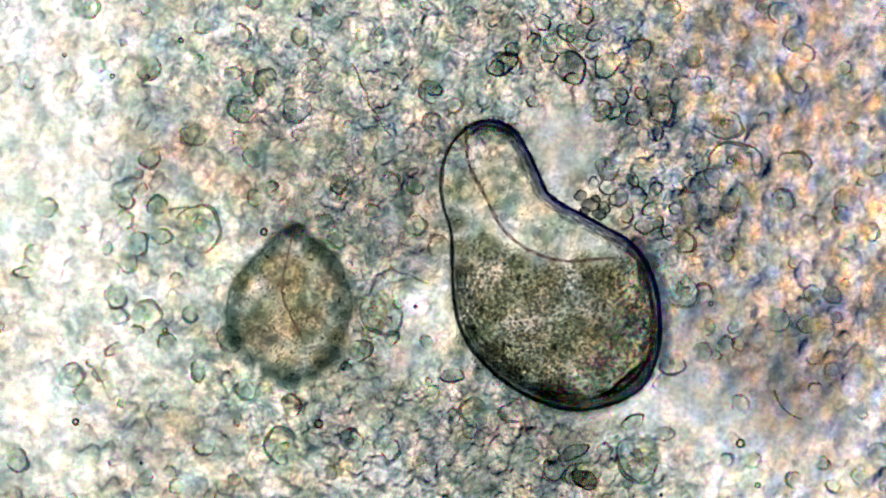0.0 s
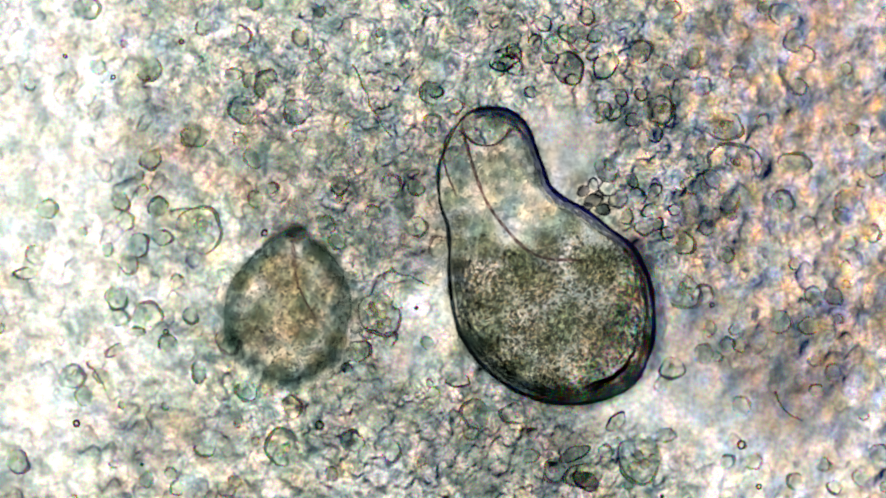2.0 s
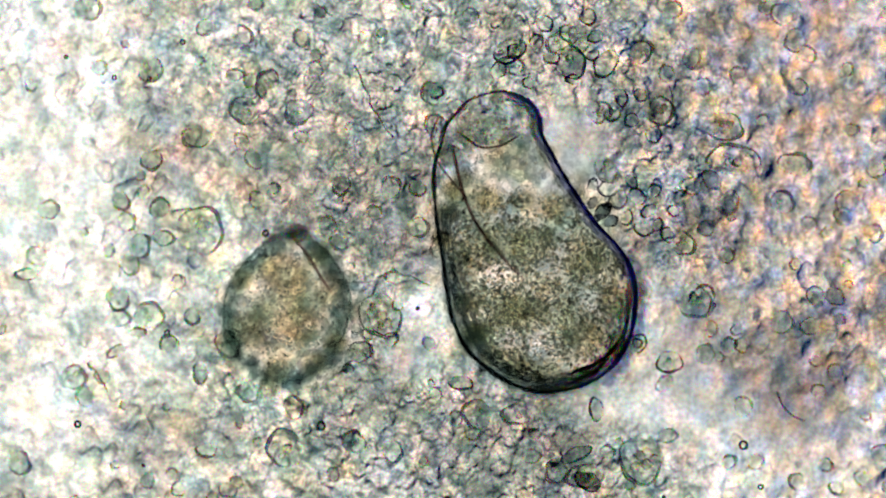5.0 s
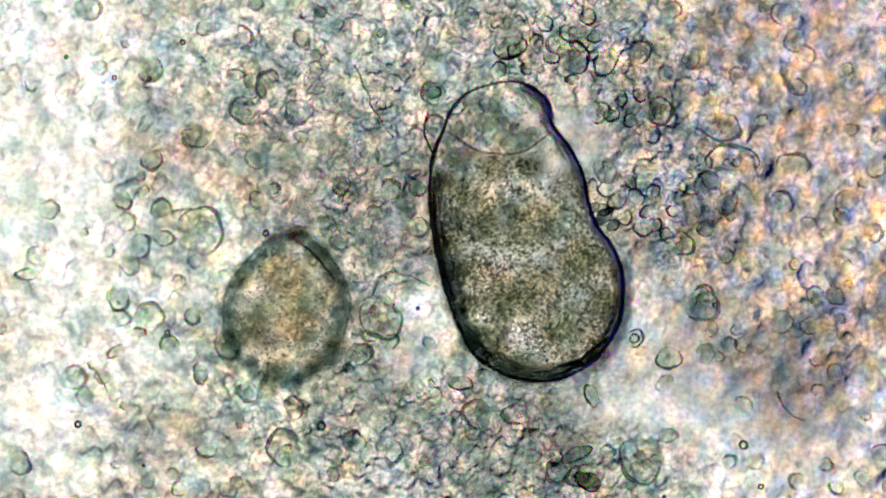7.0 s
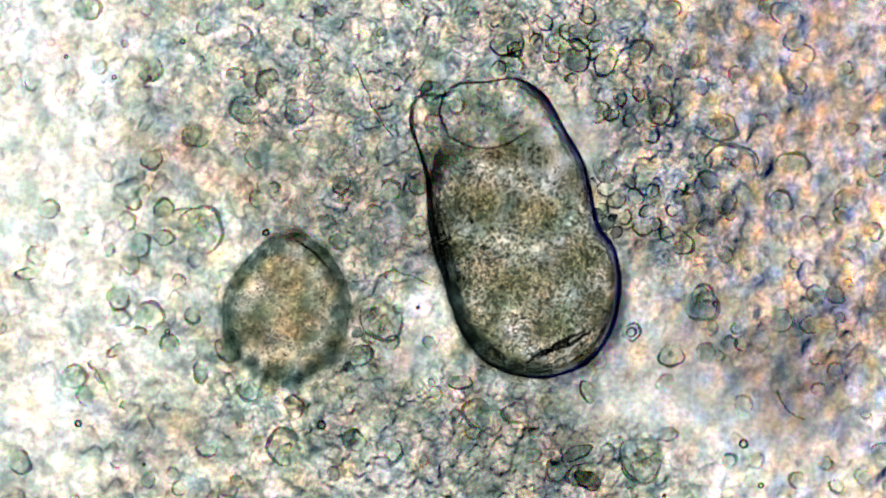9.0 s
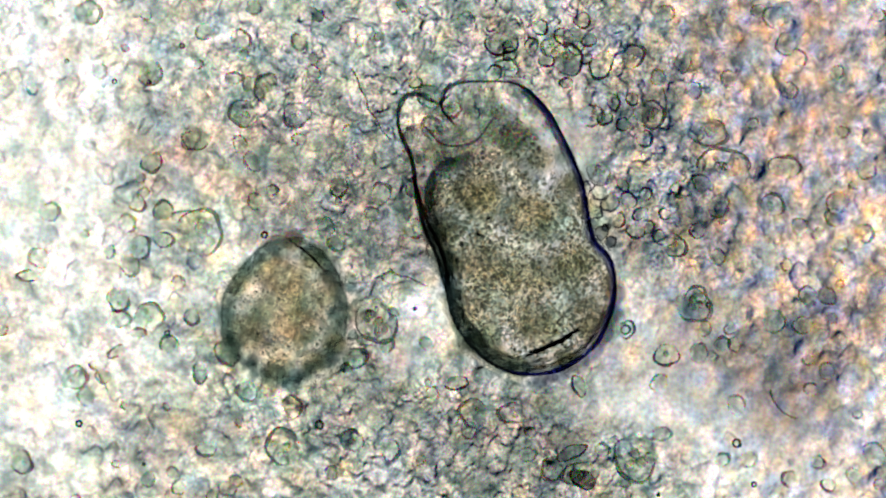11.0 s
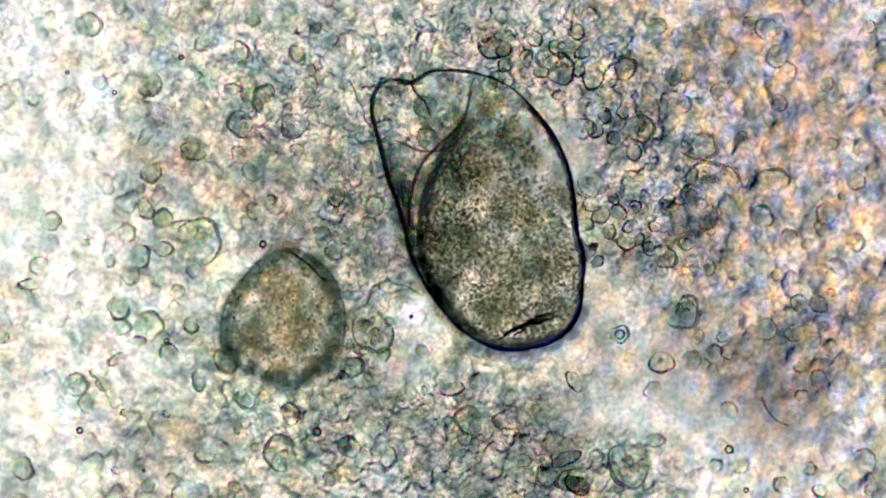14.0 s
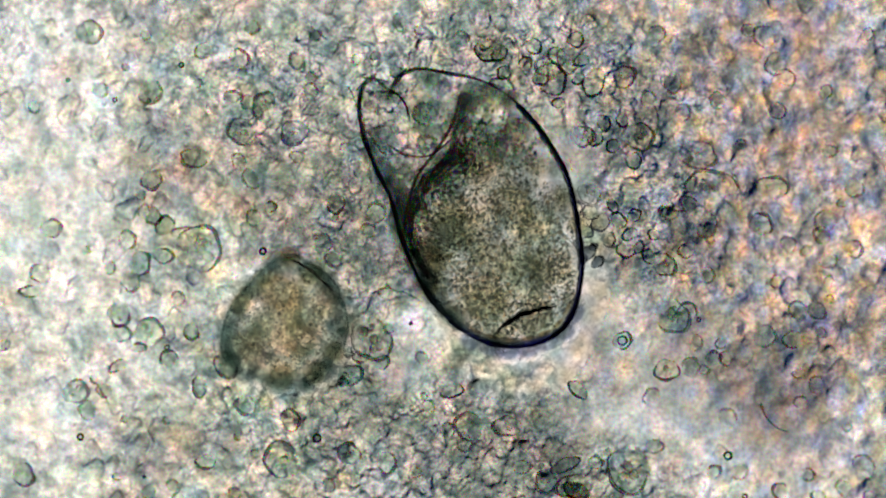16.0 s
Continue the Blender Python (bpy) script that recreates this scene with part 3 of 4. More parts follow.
shape(7.0, 1056, 399, 1085, 439, 1100, 482, 1102, 533, 1093, 576, 1067, 619, 1031, 652, 988, 671, 937, 674, 887, 659, 844, 630, 815, 583, 793, 526,
      777, 461, 764, 389, 761, 324, 768, 273, 785, 230, 800, 194, 836, 161, 901, 145, 945, 158, 971, 187, 977, 219, 1010, 266, 1031, 309, 1042, 360)
shape(8.0, 1045, 390, 1075, 425, 1098, 480, 1098, 540, 1082, 600, 1045, 645, 1000, 670, 945, 675, 890, 660, 845, 630, 810, 575, 790, 510, 772, 440,
      760, 370, 757, 310, 742, 265, 738, 215, 748, 185, 790, 185, 810, 160, 855, 150, 915, 147, 950, 165, 970, 195, 1000, 250, 1030, 300, 1042, 345)
shape(9.0, 1060, 403, 1085, 439, 1096, 490, 1093, 540, 1078, 591, 1046, 634, 1002, 659, 952, 668, 894, 656, 847, 627, 811, 569, 790, 504, 768, 432,
      759, 367, 757, 316, 744, 270, 730, 226, 732, 187, 750, 169, 786, 169, 811, 150, 865, 145, 909, 140, 948, 158, 974, 187, 1002, 237, 1031, 288, 1044, 338)
shape(11.3, 1048, 425, 1075, 460, 1083, 510, 1072, 565, 1045, 612, 1000, 645, 950, 660, 895, 655, 845, 625, 805, 575, 785, 510, 770, 455, 745, 395,
      733, 340, 722, 280, 702, 230, 702, 190, 718, 168, 745, 168, 775, 185, 785, 158, 820, 145, 895, 146, 935, 165, 970, 205, 1000, 260, 1025, 320, 1037, 375)
shape(12.5, 1035, 415, 1045, 470, 1048, 520, 1040, 565, 1010, 605, 960, 632, 900, 640, 850, 632, 805, 595, 775, 550, 755, 500, 742, 440, 735, 380, 715, 330,
      698, 280, 682, 230, 680, 195, 692, 162, 720, 152, 750, 165, 775, 142, 820, 134, 870, 137, 910, 152, 945, 185, 980, 235, 1005, 290, 1022, 350)
shape(13.5, 1035, 450, 1038, 500, 1030, 550, 1000, 590, 960, 618, 915, 630, 865, 620, 820, 590, 785, 550, 755, 500, 735, 450, 718, 390, 700, 330, 688, 270,
      668, 215, 665, 180, 680, 152, 705, 145, 735, 155, 755, 133, 800, 130, 860, 138, 905, 155, 945, 195, 980, 240, 1005, 290, 1018, 350, 1025, 410)
shape(14.5, 1032, 455, 1025, 500, 1020, 545, 1000, 585, 960, 606, 915, 612, 865, 603, 815, 580, 775, 540, 740, 490, 718, 440, 705, 380, 685, 320, 665, 265,
      654, 215, 655, 180, 670, 150, 700, 142, 720, 150, 735, 130, 790, 122, 840, 128, 885, 145, 925, 175, 965, 220, 995, 275, 1012, 335, 1020, 400)
shape(16.0, 1031, 453, 1028, 504, 1017, 547, 995, 583, 959, 605, 909, 614, 858, 605, 811, 580, 764, 533, 732, 475, 707, 410, 692, 353, 667, 302, 645, 244,
      636, 194, 645, 150, 667, 142, 692, 165, 707, 136, 743, 123, 793, 130, 851, 143, 901, 172, 945, 215, 981, 266, 1006, 316, 1020, 374)


def smooth_loop(points, count):
    """count evenly spaced points along a rounded loop through the given ones."""
    p = np.array(points, float)
    n = len(p)
    fine = []
    for i in range(n):
        a, b, c, d = p[i - 1], p[i], p[(i + 1) % n], p[(i + 2) % n]
        for u in np.linspace(0, 1, 8, endpoint=False):
            fine.append(0.5 * (2 * b + (c - a) * u + (2 * a - 5 * b + 4 * c - d) * u * u + (3 * b - a - 3 * c + d) * u ** 3))
    fine = np.array(fine + [fine[0]])
    s = np.concatenate([[0], np.cumsum(np.linalg.norm(np.diff(fine, axis=0), axis=1))])
    want = np.linspace(0, s[-1], count, endpoint=False)
    return np.stack([np.interp(want, s, fine[:, k]) for k in (0, 1)], 1)


def loop_weights(q, loop):
    """Mean-value weights of a point inside a loop."""
    d = loop - q
    r = np.linalg.norm(d, axis=1) + 1e-9
    nd = np.roll(d, -1, axis=0)
    ang = np.arctan2(d[:, 0] * nd[:, 1] - d[:, 1] * nd[:, 0], (d * nd).sum(1))
    w = (np.tan(np.roll(ang, 1) / 2) + np.tan(ang / 2)) / r
    return w / w.sum()


def inside(q, loop):
    d = loop - q
    nd = np.roll(d, -1, axis=0)
    return abs(np.arctan2(d[:, 0] * nd[:, 1] - d[:, 1] * nd[:, 0], (d * nd).sum(1)).sum()) > 3


NSEG = 84
LOOPS = [(t, np.array([at(t, x, y, 0.04)[:2] for x, y in smooth_loop(xy, NSEG)])) for t, xy in SHAPES]
MOVES = []

# the outline of the granular mass, clockwise from the same side
MASS = [(0.0, 1085, 452, 1120, 445, 1150, 490, 1162, 540, 1160, 600, 1140, 660, 1100, 700, 1040, 718, 980, 712, 910, 680, 855, 635, 820, 580, 806, 510, 804, 440, 800, 395,
         840, 385, 885, 412, 935, 448, 985, 465, 1040, 464),
        (3.5, 1050, 388, 1085, 420, 1115, 455, 1135, 505, 1138, 560, 1120, 620, 1085, 672, 1030, 700, 965, 698, 900, 676, 852, 636, 818, 590, 802, 520, 796, 450, 796, 390,
         835, 375, 890, 425, 935, 430, 960, 370, 1000, 352),
        (6.3, 1050, 400, 1085, 442, 1103, 490, 1104, 545, 1090, 600, 1050, 645, 990, 675, 930, 674, 870, 648, 830, 610, 802, 550, 786, 480, 772, 410, 769, 340,
         778, 280, 805, 262, 850, 278, 920, 276, 972, 250, 1018, 310),
        (9.0, 1058, 405, 1083, 440, 1093, 490, 1090, 540, 1074, 592, 1040, 634, 995, 657, 935, 664, 880, 648, 840, 615, 812, 565, 792, 504, 772, 432, 762, 370,
         762, 312, 775, 268, 810, 262, 860, 276, 980, 215, 1030, 300),
        (11.3, 1046, 425, 1072, 462, 1080, 510, 1068, 565, 1042, 610, 995, 642, 945, 655, 890, 648, 842, 618, 808, 570, 788, 510, 775, 455, 752, 395, 750, 335,
         780, 285, 830, 268, 870, 215, 905, 165, 960, 205, 1022, 325),
        (12.5, 1033, 415, 1043, 470, 1044, 520, 1034, 566, 1003, 603, 955, 627, 900, 634, 852, 625, 810, 590, 780, 546, 760, 500, 748, 440, 742, 385, 745, 325,
         775, 275, 830, 240, 862, 185, 905, 158, 962, 215, 1018, 345),
        (16.0, 1029, 455, 1025, 504, 1012, 546, 990, 580, 955, 600, 907, 608, 860, 600, 815, 575, 770, 530, 740, 475, 720, 425, 722, 370, 745, 315, 785, 280,
         805, 225, 822, 160, 862, 152, 920, 192, 975, 265, 1018, 375)]


def between(stages, t, count):
    """The rounded loop of a list of stages at time t."""
    loops = np.array([[at(st[0], x, y, 0.04)[:2] for x, y in smooth_loop([(st[i], st[i + 1]) for i in range(1, len(st), 2)], count)] for st in stages])
    k = np.interp(t, [st[0] for st in stages], range(len(stages)))
    i = min(int(k), len(stages) - 2)
    return loops[i] + (loops[i + 1] - loops[i]) * (k - i)


MASS_LOOPS = [(t, between(MASS, t, 48)) for t, lp in LOOPS]


def keyed_body(root, loops):
    MOVES.append((root, [(t, pose(*lp.mean(0), 0.0)) for t, lp in loops]))
    return [lp.mean(0) for t, lp in loops]


def edge_shade(root, rows, rng, length, reach, material, wide):
    """Edge shade painted as tinted layers under the skin, which slide together as the body rounds off; reach: inwards
    at 0, 9, 12.5 and 16 s.
    """
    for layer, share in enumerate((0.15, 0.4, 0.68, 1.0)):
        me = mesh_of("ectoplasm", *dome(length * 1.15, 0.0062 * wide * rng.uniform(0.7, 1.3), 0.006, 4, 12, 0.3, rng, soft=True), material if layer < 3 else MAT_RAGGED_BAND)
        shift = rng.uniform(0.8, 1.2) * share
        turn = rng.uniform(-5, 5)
        MOVES.append((part("ectoplasm", me, root, "soft dark edge shade under the skin"),
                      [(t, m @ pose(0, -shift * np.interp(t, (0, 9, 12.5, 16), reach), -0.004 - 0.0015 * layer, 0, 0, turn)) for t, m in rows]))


def build_amoeba():
    root = tagged(new("amoeba"), "large granular olive-grey amoeba with a dark rim, creeping among cells", "amoeba")
    mids = keyed_body(root, LOOPS)
    rng = random.Random(11)
    # outer skin in short overlapping lengths
    mean_len = np.mean([np.linalg.norm(np.diff(lp, axis=0, append=lp[:1]), axis=1).mean() for t, lp in LOOPS])
    for i in range(NSEG):
        rows, nrm = [], np.zeros(2)
        for (t, lp), mid in zip(LOOPS, mids):
            a, b = lp[i - 1], lp[(i + 1) % NSEG]
            d = (b - a) / np.linalg.norm(b - a)
            nrm += np.array((-d[1], d[0]))
            rows.append((t, pose(*(lp[i] - mid), 0.04, 0, 0, math.degrees(math.atan2(d[1], d[0])))))
        nrm /= len(LOOPS)
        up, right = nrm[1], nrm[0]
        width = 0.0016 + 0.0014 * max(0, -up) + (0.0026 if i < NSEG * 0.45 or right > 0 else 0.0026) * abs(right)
        # the side the skin faces picks its painted edge shade
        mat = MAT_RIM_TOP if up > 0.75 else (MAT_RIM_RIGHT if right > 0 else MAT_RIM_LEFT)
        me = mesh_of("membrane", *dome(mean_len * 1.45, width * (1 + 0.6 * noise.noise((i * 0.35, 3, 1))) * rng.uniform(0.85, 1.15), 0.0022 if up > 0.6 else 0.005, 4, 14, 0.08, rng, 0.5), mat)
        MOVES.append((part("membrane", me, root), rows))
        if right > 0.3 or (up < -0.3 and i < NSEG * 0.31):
            edge_shade(root, rows, rng, mean_len, (0.017, 0.013, 0.008, 0.005) if up > -0.2 else (0.024, 0.022, 0.020, 0.010),
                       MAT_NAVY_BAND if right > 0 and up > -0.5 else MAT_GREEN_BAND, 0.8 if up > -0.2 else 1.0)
        # blurred halo of the dark edge, painted as wide tinted bands
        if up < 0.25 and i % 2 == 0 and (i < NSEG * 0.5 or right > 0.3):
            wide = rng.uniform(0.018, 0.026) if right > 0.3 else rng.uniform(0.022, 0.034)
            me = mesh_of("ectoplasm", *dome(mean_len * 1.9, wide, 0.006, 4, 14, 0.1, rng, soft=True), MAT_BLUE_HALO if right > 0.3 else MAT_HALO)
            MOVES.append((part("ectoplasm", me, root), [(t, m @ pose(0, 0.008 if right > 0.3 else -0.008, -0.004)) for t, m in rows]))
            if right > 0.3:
                # added strip that paints the orange fringe; no second skin
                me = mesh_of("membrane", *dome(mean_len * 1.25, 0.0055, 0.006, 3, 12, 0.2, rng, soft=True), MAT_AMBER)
                MOVES.append((part("membrane", me, root, "thin amber colour fringe inside the skin"), [(t, m @ pose(0, -0.012, -0.002)) for t, m in rows]))
    # the granular mass gets painted edge shade of its own where it leaves the clear front
    count = 84
    edges = [between(MASS, t, count) for t, lp in LOOPS]
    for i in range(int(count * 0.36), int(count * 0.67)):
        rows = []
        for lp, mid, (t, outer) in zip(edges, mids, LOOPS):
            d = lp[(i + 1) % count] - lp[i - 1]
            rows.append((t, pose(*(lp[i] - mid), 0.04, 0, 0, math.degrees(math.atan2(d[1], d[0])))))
        edge_shade(root, rows, rng, mean_len * 0.9, (0.030, 0.024, 0.022, 0.020), MAT_GREEN_BAND, 1.0)
    # flowing contents, laid until the body is covered at every stage
    fill_body(root, LOOPS, mids, rng, 0.065, 1, "cytoplasm", (MAT_HYALINE, 2), 200)
    fill_body(root, MASS_LOOPS, mids, rng, 0.060, 1, "endoplasm", (MAT_PLASM, 34), 300)
    chain(root, mids, "fold", 16, 0.0034, FOLD_A)
    chain(root, mids, "fold", 12, 0.0022, FOLD_B)
    chain(root, mids, "fold", 12, 0.0022, FOLD_C)
    chain(root, mids, "slit", 15, 0.0044, SLIT, None, MAT_SLIT, True)
    chain(root, mids, "slit", 9, 0.0042, SLIT_UNDER, None, MAT_SLIT, True)


def fill_body(root, loops, mids, rng, biggest, layers, name, kind_of, clusters=300):
    base = loops[0][1]
    lo, hi = base.min(0), base.max(0)
    spots = []
    while len(spots) < 1100:
        q = np.array((rng.uniform(lo[0], hi[0]), rng.uniform(lo[1], hi[1])))
        if inside(q, base) and np.linalg.norm(base - q, axis=1).min() > 0.008:
            spots.append(q)
    ways = []
    for q in spots:
        w = loop_weights(q, base)
        ways.append(np.array([w @ lp for t, lp in loops]))
    ways = np.array(ways)
    room = np.array([min(np.linalg.norm(lp - ways[i, k], axis=1).min() for k, (t, lp) in enumerate(loops)) for i in range(len(spots))])
    radius = np.minimum(biggest, room + 0.018)
    cover = np.zeros((len(spots), len(loops)))
    stages = range(0, len(loops), 3)
    for _ in range(300):
        need = sum(np.maximum(0, layers - cover[:, k]) for k in stages)
        if need.max() <= 0:
            break
        best, gain = None, -1e9
        for i in rng.sample(range(len(spots)), 110):
            g = 0
            for k in stages:
                near = np.linalg.norm(ways[:, k] - ways[i, k], axis=1) < radius[i] * 0.9
                g += np.where(cover[near, k] < layers, 1.0, -1.3 * (cover[near, k] - layers + 1)).sum()
            if g > gain:
                best, gain = i, g
        if gain <= 0:
            continue
        i, r = best, radius[best]
        for k in range(len(loops)):
            cover[np.linalg.norm(ways[:, k] - ways[i, k], axis=1) < r * 0.9, k] += 1
        material, grains = kind_of
        z = 0.022 + 0.3 * min(0.1, room[i]) + rng.uniform(-0.004, 0.004)
        ob = part(name, mesh_of(name, *dome(r, r * rng.uniform(0.88, 1), 0.006, 6, 22, 0.12, rng, soft=True), material), root)
        MOVES.append((ob, [(t, pose(*(ways[i, k] - mids[k]), z)) for k, (t, lp) in enumerate(loops)]))
    # fine granules in small clusters, evenly strewn
    strewn = []
    order = list(range(len(spots)))
    rng.shuffle(order)
    gap = 0.8 * math.sqrt((hi - lo).prod() * 0.62 / clusters)
    for i in order:
        if len(strewn) >= clusters:
            break
        if room[i] > 0.011 and all(np.linalg.norm(spots[i] - spots[j]) > gap for j in strewn):
            strewn.append(i)
    for i in strewn:
        material, grains = kind_of
        reach = min(1.1 * gap, room[i] - 0.004)
        beads = []
        for _ in range(max(2, int(grains * (reach / gap) ** 2))):
            a, rr = rng.uniform(0, 6.28), reach * math.sqrt(rng.random())
            b = rng.choice((0.0018, 0.0022, 0.0026, 0.0030, 0.0036))
            beads.append(dome(b, b * rng.uniform(0.55, 1), b * 0.6, 3, 8, 0.15, rng, 0.5, 0.0, False, a, rr * math.cos(a), rr * math.sin(a)))
        ob = tagged(part("granular_plasm", mesh_of("granular_plasm", *joined(beads), MAT_GRANULE), root), kind="stuff")
        MOVES.append((ob, [(t, pose(*(ways[i, k] - mids[k]), 0.036 + 0.32 * min(0.1, room[i]))) for k, (t, lp) in enumerate(loops)]))


def rounded(p):
    """A rounded line through the given points."""
    p = np.array([2 * p[0] - p[1], *p, 2 * p[-1] - p[-2]])
    out = []
    for a, b, c, d in zip(p, p[1:], p[2:], p[3:]):
        for u in np.linspace(0, 1, 8, endpoint=False):
            out.append(0.5 * (2 * b + (c - a) * u + (2 * a - 5 * b + 4 * c - d) * u * u + (3 * b - a - 3 * c + d) * u ** 3))
    return np.array([*out, p[-2]])


def chain(root, mids, name, count, width, stages, loops=None, material=None, taper=False):
    """A row of short overlapping lengths that follows a line from stage to stage."""
    loops = loops or LOOPS
    lines = []
    for t, lp in loops:
        times = [st[0] for st in stages]
        pts = []
        for st in stages:
            p = np.array([at(st[0], st[i], st[i + 1], 0.05)[:2] for i in range(1, len(st), 2)])
            p = rounded(p)
            s = np.concatenate([[0], np.cumsum(np.linalg.norm(np.diff(p, axis=0), axis=1))])
            u = np.linspace(0, s[-1], count)
            pts.append(np.stack([np.interp(u, s, p[:, k]) for k in (0, 1)], 1))
        pts = np.array(pts)
        lines.append(np.array([[np.interp(t, times, pts[:, i, k]) for k in (0, 1)] for i in range(count)]))
    length = max([np.linalg.norm(np.diff(p, axis=0), axis=1).max() for p in lines]) * 0.8
    length *= 1.1 if taper else 1
    rng = random.Random(count * 31)
    for i in range(count):
        rows, off = [], rng.uniform(-0.0018, 0.0018) if taper else 0.0
        for p, mid, (t, lp) in zip(lines, mids, loops):
            d = p[min(i + 1, count - 1)] - p[max(i - 1, 0)]
            rows.append((t, pose(*(p[i] - mid), 0.046, 0, 0, math.degrees(math.atan2(d[1], d[0]))) @ pose(0, off, 0)))
        me = mesh_of(name, *dome(length, width * rng.uniform(0.8, 1.15) * (0.35 + 0.75 * math.sin(math.pi * (i + 0.5) / count) if taper else 1), width * 1.2, 3, 12, 0.1, rng, 0.5), material or MAT_FOLD)
        MOVES.append((part(name, me, root), rows))


FOLD_A = [(0.0, 825, 235, 830, 290, 860, 350, 890, 405, 940, 445, 1000, 462, 1070, 458), (1.5, 822, 235, 840, 300, 870, 370, 920, 430, 965, 458, 1040, 460),
          (4.2, 815, 250, 835, 320, 870, 385, 920, 430, 985, 462), (6.3, 778, 330, 782, 400, 794, 470, 808, 530),
          (7.0, 768, 330, 772, 400, 788, 480, 802, 530), (9.0, 760, 325, 768, 390, 782, 450, 796, 505), (11.3, 731, 330, 750, 385, 774, 430, 790, 500),
          (12.5, 862, 165, 850, 205, 825, 238, 775, 268, 745, 310, 738, 360, 745, 420),
          (14.5, 825, 160, 815, 205, 790, 240, 745, 290, 722, 350, 716, 400), (16.0, 812, 180, 800, 220, 770, 270, 740, 310, 722, 360, 714, 410)]
FOLD_B = [(0.0, 838, 232, 862, 223, 898, 234, 915, 250), (1.5, 822, 236, 846, 252, 880, 252, 905, 232), (4.2, 825, 240, 850, 258, 880, 255, 900, 245), (7.0, 803, 240, 850, 268, 920, 270, 968, 240),
          (9.0, 800, 245, 840, 262, 890, 258, 930, 235), (11.3, 745, 225, 780, 255, 830, 250, 862, 215), (12.5, 715, 262, 760, 258, 805, 250, 840, 222),
          (14.0, 712, 252, 750, 268, 795, 262, 825, 235), (16.0, 695, 262, 720, 275, 760, 275, 795, 250)]
FOLD_C = [(0.0, 822, 232, 800, 255, 786, 290, 784, 320), (4.2, 780, 218, 769, 250, 782, 300, 828, 358), (7.0, 756, 205, 751, 235, 765, 272),
          (9.0, 786, 169, 778, 200, 790, 232), (11.3, 782, 168, 779, 184, 786, 200, 798, 214), (12.5, 752, 160, 762, 172, 774, 186, 782, 204),
          (14.5, 720, 148, 730, 165, 745, 180, 752, 198), (16.0, 692, 160, 706, 170, 718, 186, 723, 204)]
SLIT = [(0.0, 1050, 705, 1095, 690, 1130, 662, 1150, 630), (3.5, 1030, 668, 1060, 655, 1088, 640, 1105, 615), (7.0, 985, 650, 1020, 640, 1045, 622, 1075, 600),
        (9.0, 935, 640, 965, 622, 1010, 608, 1048, 585), (11.3, 925, 630, 955, 615, 990, 600, 1020, 582), (12.5, 905, 610, 935, 600, 965, 582, 1000, 575),
        (14.0, 888, 596, 915, 578, 945, 562, 978, 553), (16.0, 880, 588, 905, 566, 935, 552, 978, 545)]
SLIT_UNDER = [(0.0, 1080, 690, 1105, 672, 1135, 645), (3.5, 1020, 690, 1060, 672, 1085, 650), (7.0, 990, 662, 1030, 645, 1060, 625), (9.0, 960, 630, 1000, 602, 1030, 590),
              (11.3, 940, 624, 975, 608, 1015, 585), (12.5, 930, 602, 960, 586, 992, 576), (16.0, 895, 575, 925, 556, 965, 547)]
build_amoeba()

# ---------------------------------------------------------------- the second, pear-shaped amoeba
PEAR = [(0.0, 530, 402, 557, 429, 593, 456, 616, 506, 623, 542, 611, 587, 598, 632, 566, 664, 521, 678, 476, 669, 440, 637, 418, 622, 404, 596, 402, 565, 403, 537,
         415, 501, 440, 470, 471, 438, 498, 413),
        (7.0, 535, 413, 553, 429, 584, 456, 611, 501, 620, 542, 611, 583, 593, 632, 562, 664, 521, 678, 476, 678, 435, 660, 410, 632, 399, 600, 396, 565, 399, 524,
         421, 483, 449, 451, 480, 424, 507, 417),
        (12.5, 520, 432, 550, 445, 580, 470, 600, 510, 610, 560, 605, 600, 580, 645, 550, 665, 515, 680, 470, 672, 430, 655, 405, 632, 394, 606, 391, 570, 395, 535,
         415, 500, 440, 470, 465, 447, 495, 435),
        (16.0, 521, 454, 553, 472, 589, 497, 607, 537, 616, 574, 607, 614, 584, 650, 557, 682, 516, 687, 471, 678, 435, 668, 410, 655, 396, 632, 393, 605, 399, 569,
         421, 528, 449, 497, 476, 470, 498, 456)]


